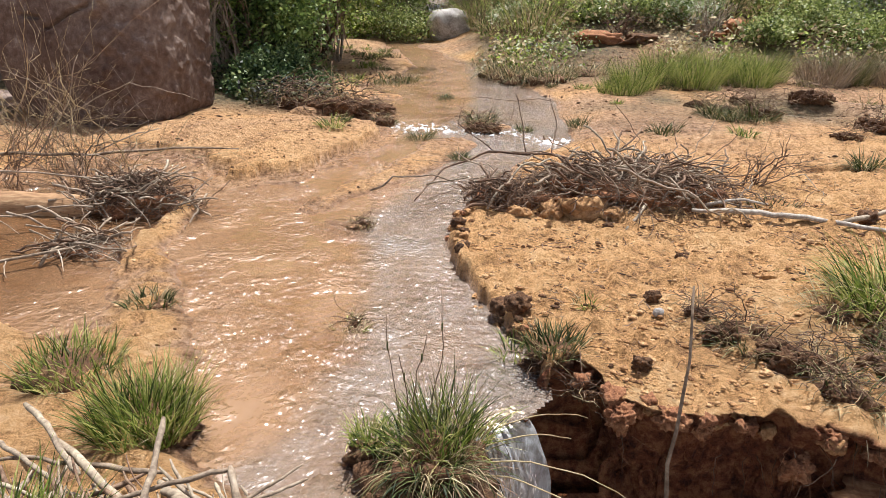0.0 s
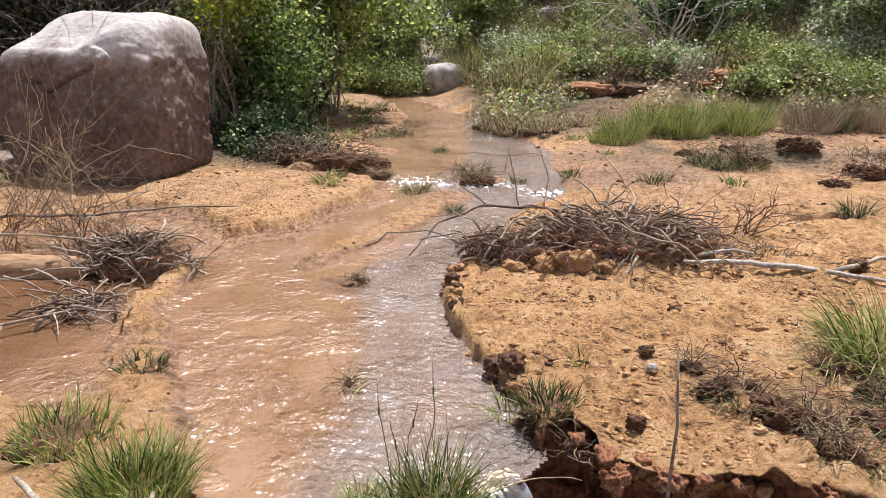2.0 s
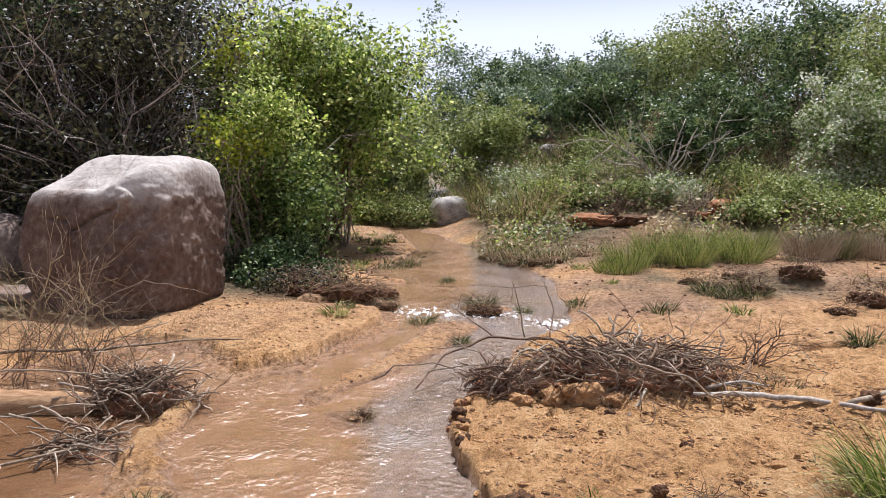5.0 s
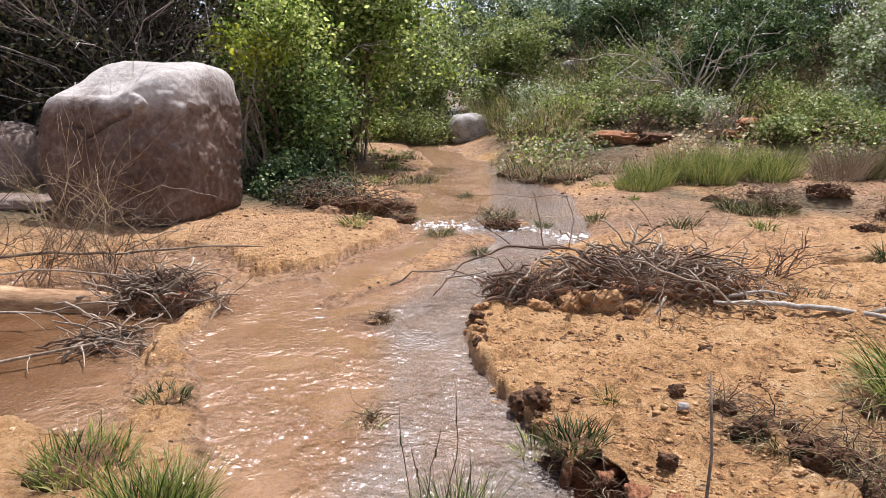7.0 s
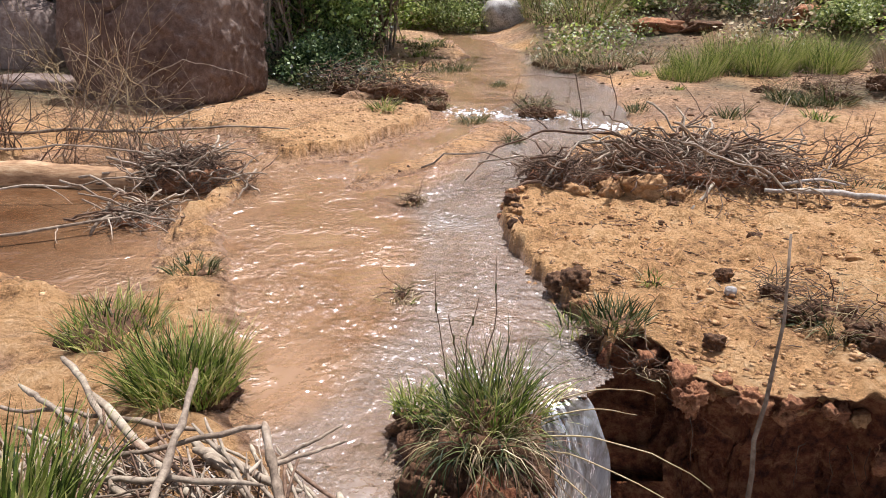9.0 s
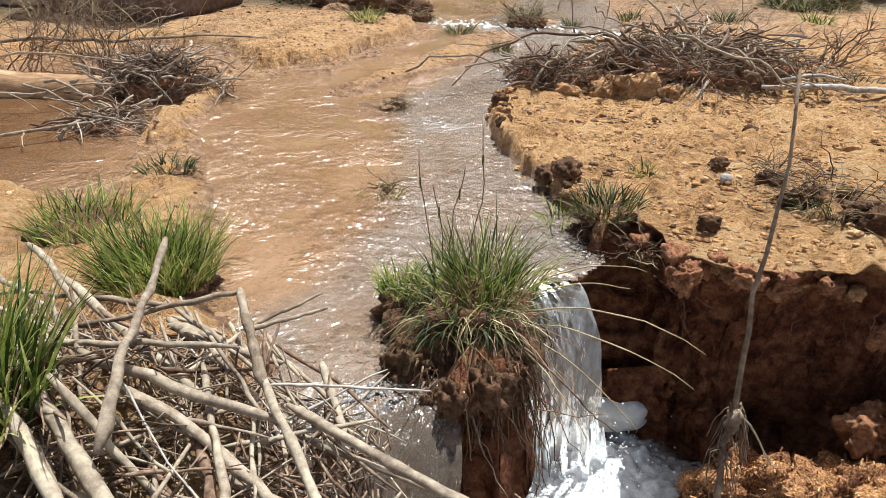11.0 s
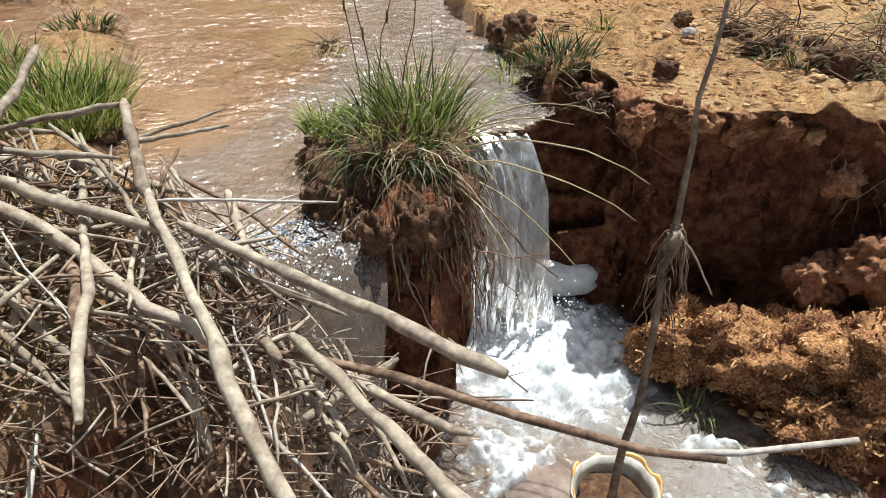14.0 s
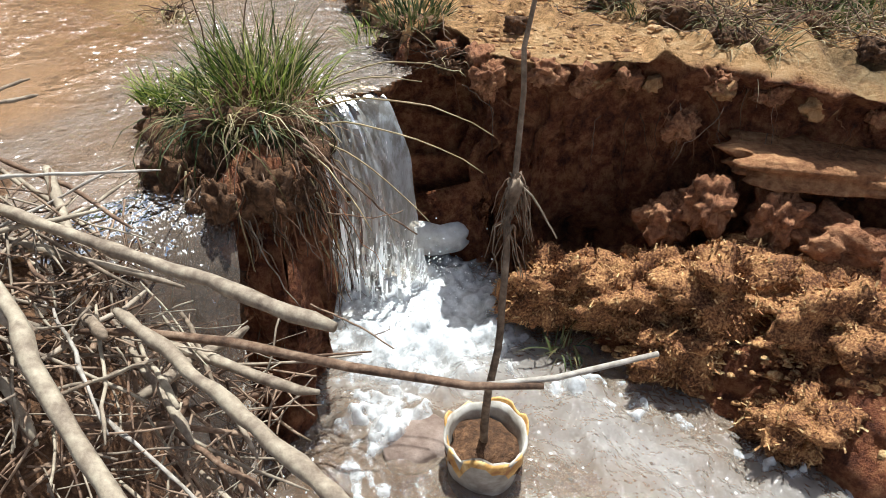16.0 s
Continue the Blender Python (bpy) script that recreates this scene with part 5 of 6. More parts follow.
brush_pile("brush_pile", "large heap of dead grey-brown brushwood on the sand bank", (1.25, 4.62), 1.0, 0.48, 0.28, 210, 1300, 400, [BROWN_WOOD, PALE_WOOD, BROWN_WOOD, PALE_WOOD, BARK], 0.75)
for n, (x, y, w) in enumerate([(0.90, 4.30, 0.22), (1.10, 4.24, 0.13), (0.68, 4.3, 0.15), (0.45, 4.22, 0.12)]):
    stone("soil_clod", (x, y), (w * 1.3, w * 0.8, w * 0.75), 420 + n, SAND_CLOD, "orange clod of sandy earth under the brushwood", "soil clod", 50 * n, 0.3, rough=0.5, fine=0.25, group="clods under the brushwood")
brush_pile("brush_pile", "dark heap of roots and twigs at the heap's edge", (0.35, 4.45), 0.30, 0.22, 0.17, 30, 350, 402, [BROWN_WOOD, BROWN_WOOD, BARK], 0.45)
brush_pile("brush_pile", "dark twiggy drift caught on the log in the stream", (-2.25, 4.28), 0.46, 0.30, 0.30, 100, 700, 404, [BROWN_WOOD, BARK, BARK, PALE_WOOD], 0.55)
brush_pile("brush_pile", "grey twigs trailing into the shallow water", (-2.15, 3.55), 0.30, 0.24, 0.10, 36, 160, 406, [BARK, BROWN_WOOD], 0.6)


def branch_thing(name, label, lines, category="branch"):
    """A branch of several limbs given as (points, radii, material)."""
    at = np.array(lines[0][0][0], float)
    body = thing(name, label, category, at)
    for n, (p, radii, m) in enumerate(lines):
        p = np.asarray(p, float) - at
        q = np.concatenate([bent(a, b, 0, 0.05, 6)[:-1] for a, b in zip(p, p[1:])] + [p[-1:]])
        stick("stem" if n == 0 else "limb", q, radii, m, body, sides=7)
    return body


branch_thing("fallen_log", "bleached grey fallen branch lying on the sand", [
    ([(1.62, 4.28, 0.25), (1.95, 4.2, 0.275), (2.3, 4.12, 0.28), (2.75, 3.9, 0.27)], [0.012, 0.019, 0.018, 0.012], WHITE_WOOD),
    ([(1.72, 4.32, 0.28), (2.0, 4.38, 0.31), (2.15, 4.36, 0.29)], [0.012, 0.007], WHITE_WOOD),
    ([(2.5, 4.05, 0.28), (2.85, 4.2, 0.33), (3.3, 4.3, 0.36)], [0.018, 0.012], PALE_WOOD)], "log")
branch_thing("arching_branch", "thin dead branch arching over the stream from the heap", [
    ([(-0.30, 4.75, 0.09), (-0.1, 5.1, 0.27), (0.25, 5.2, 0.40), (0.75, 5.1, 0.42), (1.3, 4.9, 0.38), (1.8, 4.75, 0.3)], [0.005, 0.009, 0.012, 0.014], BROWN_WOOD),
    ([(0.55, 5.15, 0.42), (0.52, 5.25, 0.62), (0.45, 5.3, 0.85)], [0.006, 0.003], BROWN_WOOD),
    ([(0.75, 5.1, 0.42), (0.8, 5.3, 0.6), (0.72, 5.35, 0.85)], [0.006, 0.003], BROWN_WOOD),
    ([(0.3, 5.2, 0.4), (0.0, 5.3, 0.6), (0.05, 5.4, 0.8)], [0.005, 0.002], BROWN_WOOD),
    ([(0.75, 5.35, 0.8), (0.3, 5.5, 0.78), (-0.2, 5.6, 0.76)], [0.003, 0.002], BROWN_WOOD),
    ([(1.3, 4.9, 0.38), (1.45, 5.2, 0.55), (1.25, 5.4, 0.8)], [0.005, 0.002], BROWN_WOOD),
    ([(1.5, 4.85, 0.36), (1.75, 5.2, 0.5), (1.7, 5.3, 0.72)], [0.005, 0.002], BROWN_WOOD),
    ([(1.7, 4.8, 0.3), (2.1, 5.3, 0.45), (2.4, 5.6, 0.6)], [0.005, 0.002], BROWN_WOOD),
    ([(0.1, 5.15, 0.35), (-0.1, 5.2, 0.30), (-0.35, 5.1, 0.33)], [0.004, 0.002], BROWN_WOOD)])
branch_thing("drift_stick", "thin dark twig sticking out of the pillar's foot", [([(0.20, 1.46, -0.30), (0.27, 1.42, -0.31), (0.36, 1.39, -0.35), (0.41, 1.38, -0.39)], [0.003, 0.002], BROWN_WOOD), ([(0.36, 1.39, -0.35), (0.40, 1.40, -0.34)], [0.0015, 0.001], BROWN_WOOD)], "twig")
branch_thing("drift_stick", "crooked dark root hanging across the fall", [([(0.20, 1.60, 0.08), (0.30, 1.58, 0.0), (0.40, 1.60, -0.12), (0.48, 1.62, -0.2)], [0.0035, 0.002], BROWN_WOOD), ([(0.24, 1.58, -0.10), (0.36, 1.58, -0.12), (0.44, 1.6, -0.11)], [0.002, 0.0012], BROWN_WOOD)], "root")
branch_thing("drift_stick", "straight pale stick poking from the heap", [([(1.30, 4.25, 0.28), (1.12, 4.0, 0.16)], [0.012, 0.010], PALE_WOOD)], "stick")
branch_thing("drift_stick", "bent brown branch at the foot of the heap", [([(0.02, 4.2, 0.15), (0.15, 4.28, 0.22), (0.58, 4.2, 0.15)], [0.008, 0.012, 0.009], BROWN_WOOD)], "stick")
branch_thing("log", "pale barkless log lying in the muddy water", [([(-4.1, 4.05, 0.08), (-3.6, 4.12, 0.09), (-3.1, 4.16, 0.085), (-2.5, 4.2, 0.07)], [0.115, 0.125, 0.11, 0.095], LOG_WOOD)], "log")
branch_thing("drift_branch", "thin grey branch trailing in the shallow water", [
    ([(-2.0, 3.75, 0.16), (-2.2, 3.35, 0.11), (-2.75, 2.95, 0.08), (-3.2, 2.7, 0.07)], [0.006, 0.010, 0.008], BARK),
    ([(-2.2, 3.35, 0.11), (-2.05, 3.15, 0.07)], [0.005, 0.002], BARK), ([(-2.4, 3.2, 0.1), (-2.3, 3.05, 0.06)], [0.004, 0.002], BARK), ([(-2.15, 3.45, 0.13), (-1.95, 3.3, 0.07)], [0.004, 0.002], BARK)])


def dry_bush(at, size, seed, label, m=BROWN_WOOD, stems=16, twig=6, lean=(0, 0), r0=0.008, name="dry_bush"):
    """A leafless bush of forking stems."""
    z = height(at[0], at[1])
    body = thing(name, label, "bush", (at[0], at[1], z))
    r = np.random.default_rng(seed)
    main, fine = [], []
    for n in range(stems):
        ang, up = r.uniform(0, 6.28), r.uniform(0.3, 1.3)
        d = np.array([math.cos(ang) * math.cos(up) + lean[0], math.sin(ang) * math.cos(up) * 0.7 + lean[1], math.sin(up)]) * size * r.uniform(0.5, 1.0)
        p = bent((r.normal(0, size * 0.12), r.normal(0, size * 0.08), 0), d, 0.08, 0.12, 9, r)
        rad = r0 * r.uniform(0.5, 1.1)
        main.append(tube(p, [rad, rad * 0.35], 5))
        for k in range(twig):
            s = p[r.integers(2, 9)]
            e = s + (d / np.linalg.norm(d) + r.normal(0, 0.8, 3)) * size * r.uniform(0.08, 0.3)
            e[2] = max(e[2], 0.01)
            fine.append(tube(bent(s, e, 0, 0.1, 5, r), [rad * 0.4, rad * 0.2], 4))
    piece("stems", *joined(main), m, body, kind="stuff")
    piece("twigs", *joined(fine), m, body, kind="stuff")
    return body


dry_bush((-3.0, 4.9), 0.95, 500, "leafless thorny bush in front of the boulder", BARK, 9, 7, (0.15, 0), 0.006)
dry_bush((-3.4, 5.3), 0.9, 502, "dry pale twiggy bush before the boulder", STRAW, 10, 8, (-0.2, 0), 0.005)
dry_bush((-2.75, 5.0), 1.15, 504, "tall sparse dry weed before the boulder", STRAW, 6, 9, (0.1, 0), 0.006)
dry_bush((-3.5, 4.75), 1.0, 516, "broad tangle of dry stems before the boulder", BROWN_WOOD, 14, 8, (0.5, 0), 0.006)
dry_bush((-3.9, 5.6), 1.2, 518, "grey leafless bush at the boulder's foot", STRAW, 10, 8, (0.1, 0), 0.006)
dry_bush((-2.7, 4.55), 0.6, 520, "low dry twigs over the stranded log", BROWN_WOOD, 22, 8, (-0.3, 0), 0.006)
dry_bush((-3.9, 4.6), 0.7, 506, "tangle of dry twigs at the water's edge", BROWN_WOOD, 22, 7)
dry_bush((2.3, 5.0), 0.4, 508, "low dry twigs on the sand", BROWN_WOOD, 12, 5, (0.5, 0))
dry_bush((4.35, 14.8), 2.0, 510, "bleached dead branch sprawling on the slope", WHITE_WOOD, 16, 5, (0.0, 0), 0.035)


for n, (x, y, s, m) in enumerate([(3.4, 15.2, 0.9, BARK), (5.6, 14.9, 1.0, BROWN_WOOD), (1.9, 14.2, 0.8, BROWN_WOOD), (6.7, 14.2, 0.9, BARK), (0.9, 13.2, 0.7, BROWN_WOOD), (2.9, 13.4, 0.7, BROWN_WOOD), (4.4, 13.0, 0.8, BARK), (5.3, 16.4, 1.3, BARK), (2.6, 17.6, 1.2, BROWN_WOOD), (7.6, 15.8, 1.4, BROWN_WOOD), (0.2, 15.4, 0.9, BROWN_WOOD), (-1.9, 15.6, 1.0, BROWN_WOOD)]):
    dry_bush((x, y), s, 530 + n, "dead leafless scrub among the weeds", m, 18, 8, (0, 0), 0.012, "dead_bush")


for label, lines in (
        ("long dry branch lying from the bush to the sand spit", [([(-4.2, 4.6, 0.28), (-3.2, 4.85, 0.30), (-2.5, 5.2, 0.30), (-1.95, 5.6, 0.25)], [0.014, 0.012, 0.006], BARK), ([(-2.9, 5.0, 0.3), (-2.6, 5.1, 0.45), (-2.45, 5.2, 0.48)], [0.006, 0.003], BARK)]),
        ("curved dry branch rising before the boulder", [([(-3.4, 4.9, 0.2), (-3.05, 5.0, 0.7), (-2.95, 5.05, 1.05)], [0.008, 0.003], PALE_WOOD), ([(-3.1, 5.0, 0.6), (-2.6, 5.1, 0.85), (-2.1, 5.2, 0.72)], [0.005, 0.002], PALE_WOOD), ([(-3.08, 5.0, 0.66), (-3.35, 5.0, 0.86), (-3.6, 5.0, 0.92)], [0.004, 0.002], PALE_WOOD)]),
        ("grey dry branch over the stranded log", [([(-3.9, 4.3, 0.25), (-3.2, 4.3, 0.30), (-2.2, 4.45, 0.24)], [0.010, 0.008, 0.005], BARK)]),
        ("forked dead branch on the muddy pool", [([(-3.4, 3.6, 0.08), (-2.9, 3.75, 0.16), (-2.3, 3.9, 0.2)], [0.009, 0.006], BARK), ([(-2.9, 3.75, 0.16), (-2.6, 3.6, 0.1)], [0.005, 0.002], BARK)])):
    branch_thing("drift_branch", label, lines)


# ---- shrubs, trees and the wooded slope ----
def leaves(centres, radius, per, size, seed, flat=0.6):
    """Diamond leaves scattered in clumps: points and faces."""
    r = np.random.default_rng(seed)
    c = np.repeat(np.asarray(centres, float), per, axis=0)
    n = len(c)
    c = c + r.normal(0, 1, (n, 3)) * radius * [1, 1, 0.75]
    way = r.normal(0, 1, (n, 3)) * [1, 1, 0.7] + [0, 0, -0.25]
    way /= np.linalg.norm(way, axis=1)[:, None]
    up = r.normal(0, 1, (n, 3)) + [0, 0, flat]
    side = np.cross(way, up)
    side /= np.linalg.norm(side, axis=1)[:, None] + 1e-6
    s = (size * r.uniform(0.5, 1.3, n))[:, None]
    v = np.stack([c, c + way * s * 0.45 + side * s * 0.28, c + way * s, c + way * s * 0.45 - side * s * 0.28], 1)
    return v.reshape(-1, 3), np.arange(n * 4).reshape(-1, 4)


def taper(t):
    """Crowns are narrower at the foot and the very top."""
    return 0.75 + 0.25 * np.cos(t * 1.3)


def bush(name, label, at, wide, deep, tall, clumps, per, size, seed, m, z=None, low=0.05, category="bush", group="", trunk=0.03, limbs=14, wood=BARK, lean=(0, 0), ragged=0.35, clump=0.13):
    """A crown of leaf clumps over forking limbs."""
    z = height(at[0], at[1]) if z is None else z
    r = np.random.default_rng(seed)
    body = thing(name, label, category, (at[0], at[1], z), group)
    d = r.normal(0, 1, (clumps, 3))
    d /= np.linalg.norm(d, axis=1)[:, None]
    d *= (r.random((clumps, 1)) ** 0.45) * (1 + ragged * r.normal(0, 0.5, (clumps, 1)))
    c = np.stack([d[:, 0] * wide / 2 * taper(d[:, 2]), d[:, 1] * deep / 2, low * tall + (d[:, 2] * 0.5 + 0.5) * tall * (1 - low)], -1)
    c[:, 2] = np.clip(c[:, 2], 0.03, tall * 1.12)
    c[:, 0] += lean[0] * c[:, 2]
    c[:, 1] += lean[1] * c[:, 2]
    v, f = leaves(c, clump * (wide + tall) / 2, per, size, seed + 1)
    v[:, 2] = np.maximum(v[:, 2], 0.0)
    piece("crown", v, f, m, body, kind="stuff", smooth=False)
    wd = []
    for n in range(limbs):
        e = c[r.integers(clumps)]
        s = np.array([r.normal(0, wide * 0.04), r.normal(0, deep * 0.04), -0.05])
        p = bent(s, e, 0.05, 0.14, 8, r)
        wd.append(tube(p, [trunk * r.uniform(0.5, 1.0), trunk * 0.25], 5))
        for k in range(4):
            q = p[r.integers(3, 8)]
            wd.append(tube(bent(q, q + r.normal(0, 1, 3) * tall * 0.12, 0, 0.12, 5, r), [trunk * 0.3, trunk * 0.1], 4))
    if category == "tree":
        bole = piece("trunk", *joined(wd[:5]), wood, body)
        for k in range(5, len(wd), 5):
            piece("limb", *joined(wd[k:k + 5]), wood, bole)
    else:
        piece("trunk", *joined(wd), wood, body)
    return body


# the leafy tree and thicket on the left bank
bush("tree", "leafy light-green tree beside the stream, backlit by the sun", (-2.9, 12.3), 3.9, 2.6, 4.5, 200, 95, 0.105, 600, LEAF_BRIGHT, low=0.22, category="tree", trunk=0.05, limbs=9, wood=BROWN_WOOD, ragged=0.55, clump=0.05)
bush("tree", "tall slender tree behind the thicket", (-4.3, 13.4), 3.2, 2.5, 4.9, 120, 80, 0.10, 602, LEAF_OLIVE, low=0.3, category="tree", trunk=0.05, limbs=9, wood=BROWN_WOOD, ragged=0.6, clump=0.05)
bush("tree", "young light-green tree with drooping sprays", (-4.0, 11.7), 2.3, 1.8, 4.4, 80, 80, 0.10, 603, LEAF_BRIGHT, low=0.3, category="tree", trunk=0.035, limbs=7, wood=BROWN_WOOD, ragged=0.5, clump=0.05)
bush("bush", "leafy green shrub in the shade beside the boulder", (-3.0, 10.1), 1.7, 1.2, 1.9, 90, 70, 0.085, 607, LEAF_MID, clump=0.10, ragged=0.6, limbs=6, trunk=0.015, wood=BROWN_WOOD)
bush("bush", "dark green shrub in the shade below the tree", (-3.6, 10.7), 2.2, 1.6, 2.3, 90, 60, 0.09, 604, LEAF_MID, clump=0.11, ragged=0.7, limbs=8, trunk=0.02, wood=BROWN_WOOD)
bush("bush", "dark green shrub at the stream's bend", (-3.3, 11.6), 1.7, 1.6, 1.9, 90, 60, 0.09, 606, LEAF_MID, clump=0.11, ragged=0.7, limbs=8, trunk=0.02, wood=BROWN_WOOD)
bush("tree", "feathery olive-green tree at the stream's bend", (-2.5, 12.2), 2.4, 1.8, 4.0, 80, 70, 0.09, 605, LEAF_MID, low=0.3, category="tree", trunk=0.03, limbs=8, ragged=0.6, clump=0.05)
bush("tree", "young bright-leaved tree at the edge of the thicket", (-3.15, 9.9), 1.5, 1.1, 3.1, 90, 50, 0.085, 611, LEAF_BRIGHT, low=0.22, category="tree", trunk=0.02, limbs=9, ragged=0.6, clump=0.06, wood=BROWN_WOOD)
bush("bush", "spray of bright yellow-green leaves", (-3.5, 9.7), 0.8, 0.6, 2.3, 24, 30, 0.085, 609, LEAF_YELLOW, low=0.62, clump=0.06)
bush("bush", "spray of bright yellow-green leaves", (-4.05, 10.4), 1.0, 0.6, 2.5, 26, 26, 0.10, 608, LEAF_YELLOW, low=0.72, clump=0.06)
bush("bush", "spray of bright yellow-green leaves", (-4.35, 11.4), 0.8, 0.6, 4.0, 26, 22, 0.10, 610, LEAF_YELLOW, low=0.72, clump=0.05)
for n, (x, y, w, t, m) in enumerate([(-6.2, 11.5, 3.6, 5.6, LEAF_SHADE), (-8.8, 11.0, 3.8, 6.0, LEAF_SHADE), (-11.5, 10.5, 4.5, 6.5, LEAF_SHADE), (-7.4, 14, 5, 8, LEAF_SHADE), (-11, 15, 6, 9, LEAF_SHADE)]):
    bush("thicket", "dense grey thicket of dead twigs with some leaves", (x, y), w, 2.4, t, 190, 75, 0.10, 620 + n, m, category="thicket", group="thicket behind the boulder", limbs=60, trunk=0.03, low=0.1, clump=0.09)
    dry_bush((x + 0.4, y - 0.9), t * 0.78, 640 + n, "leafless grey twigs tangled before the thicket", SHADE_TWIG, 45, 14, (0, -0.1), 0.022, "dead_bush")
# sprays reach forward to shade the thicket, every other one in shade-dark leaves
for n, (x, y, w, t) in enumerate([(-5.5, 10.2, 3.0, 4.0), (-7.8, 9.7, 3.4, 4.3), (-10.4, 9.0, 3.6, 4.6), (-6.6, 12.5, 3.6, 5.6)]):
    bush("bush", "dark green sprays over the top of the thicket", (x, y), w, 2.8, t, 80, 80, 0.085, 650 + n, [LEAF_SHADE, LEAF_DARK][n % 2], low=0.66, group="leafy sprays over the thicket", limbs=12, trunk=0.02, wood=SHADE_TWIG, ragged=0.5, clump=0.05)
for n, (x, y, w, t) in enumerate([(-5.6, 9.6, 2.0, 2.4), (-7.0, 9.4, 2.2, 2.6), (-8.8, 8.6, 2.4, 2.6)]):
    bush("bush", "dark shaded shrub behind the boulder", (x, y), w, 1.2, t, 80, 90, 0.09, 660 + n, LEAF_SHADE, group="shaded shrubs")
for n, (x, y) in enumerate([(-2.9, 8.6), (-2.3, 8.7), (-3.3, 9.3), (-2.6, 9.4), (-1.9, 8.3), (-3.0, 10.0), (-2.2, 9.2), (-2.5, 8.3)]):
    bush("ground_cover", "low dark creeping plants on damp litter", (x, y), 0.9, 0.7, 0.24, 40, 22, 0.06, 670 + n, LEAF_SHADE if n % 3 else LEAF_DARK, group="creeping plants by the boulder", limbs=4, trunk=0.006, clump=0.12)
for n, (x, y, w, t) in enumerate([(-2.7, 9.7, 0.9, 0.6), (-2.9, 10.7, 1.0, 0.7), (-2.9, 8.9, 0.9, 0.5), (-3.2, 12.9, 1.4, 1.1)]):
    bush("bush", "loose dark green undergrowth beside the stream", (x, y), w, 0.8, t, 70, 44, 0.06, 680 + n, [LEAF_DARK, LEAF_SHADE, LEAF_DARK][n % 3], group="undergrowth by the stream", limbs=5, trunk=0.01, ragged=0.6, clump=0.10)
# the green slope on the right and behind
WOODS = [(-1.9, 16.8, 3.0, 2.6, LEAF_OLIVE), (0.3, 18.0, 3.0, 2.6, LEAF_OLIVE), (-3.6, 18.5, 4.0, 5.2, LEAF_BRIGHT), (-0.9, 26.0, 4.6, 6.1, LEAF_BLUE), (1.2, 24.5, 4.0, 2.8, LEAF_DARK), (2.0, 21.0, 4.0, 1.7, LEAF_BLUE), (4.9, 22.5, 4.4, 2.7, LEAF_BLUE), (7.2, 21.0, 4.6, 3.9, LEAF_OLIVE), (9.0, 19.0, 4.4, 4.7, LEAF_DARK), (10.5, 16.5, 4.0, 4.8, LEAF_OLIVE), (12.5, 18.0, 5.0, 4.9, LEAF_OLIVE), (3.4, 19.0, 3.0, 2.0, LEAF_DARK), (6.4, 17.0, 3.4, 2.4, LEAF_DARK), (5.0, 15.6, 2.2, 1.5, LEAF_DARK), (8.3, 14.6, 2.6, 2.6, LEAF_PALE), (9.8, 13.6, 2.6, 2.8, LEAF_OLIVE), (11.5, 12.8, 3.0, 3.4, LEAF_BRIGHT), (-2.5, 22.0, 4.0, 4.0, LEAF_OLIVE), (3.0, 27.0, 5.0, 1.6, LEAF_BLUE), (7.5, 26, 6, 2.3, LEAF_OLIVE), (12, 24, 6, 3.6, LEAF_DARK)]
for n, (x, y, w, t, m) in enumerate(WOODS):
    bush("bush", "wild bush on the overgrown slope", (x, y), w, w * 0.7, t, 150, 100, 0.042 + 0.003 * y, 700 + n, m, group="bushes on the slope", clump=0.045, ragged=0.55)
HERBS = [(7.2, 12.4, 1.8, 0.9), (8.4, 12.0, 1.8, 1.1), (6.3, 13.2, 1.6, 0.7), (4.2, 14.0, 1.3, 0.6), (3.4, 14.2, 1.0, 0.5), (1.6, 14.6, 1.6, 0.6), (2.6, 15.6, 1.6, 0.6), (0.9, 14.6, 1.2, 0.5), (5.4, 12.6, 1.0, 0.5), (9.5, 11.6, 1.8, 1.2),
         (3.2, 17.0, 2.0, 0.9), (1.2, 16.0, 1.6, 0.7), (-1.6, 15.4, 1.4, 0.8), (-2.6, 15.6, 1.4, 0.7), (5.8, 14.4, 1.4, 0.7), (7.2, 14.0, 1.5, 0.8), (2.4, 14.2, 1.0, 0.4), (8.9, 10.9, 1.6, 0.9)]
for n, (x, y, w, t) in enumerate(HERBS):
    bush("weed_patch", "leafy yellow-green weeds on the slope", (x, y), w, w * 0.8, t, 80, 44, 0.065, 760 + n, [LEAF_OLIVE, LEAF_BRIGHT, LEAF_OLIVE, LEAF_PALE][n % 4], category="weeds", group="weeds on the slope", limbs=6, trunk=0.01, clump=0.12)
for n, (x, y, s) in enumerate([(2.4, 13.0, 0.5), (3.2, 12.9, 0.4), (5.2, 13.4, 0.6), (6.0, 13.2, 0.5), (4.5, 13.2, 0.35), (6.9, 13.3, 0.5)]):
    stone("soil_clod", (x, y), (s * 1.8, s, s * 0.5), 800 + n, DARK_SOIL if n % 2 else RED_SOIL, "raw red-brown earth at the foot of the slope", "soil clod", 30 * n, 0.35, rough=0.5, fine=0.25, group="red earth on the slope")


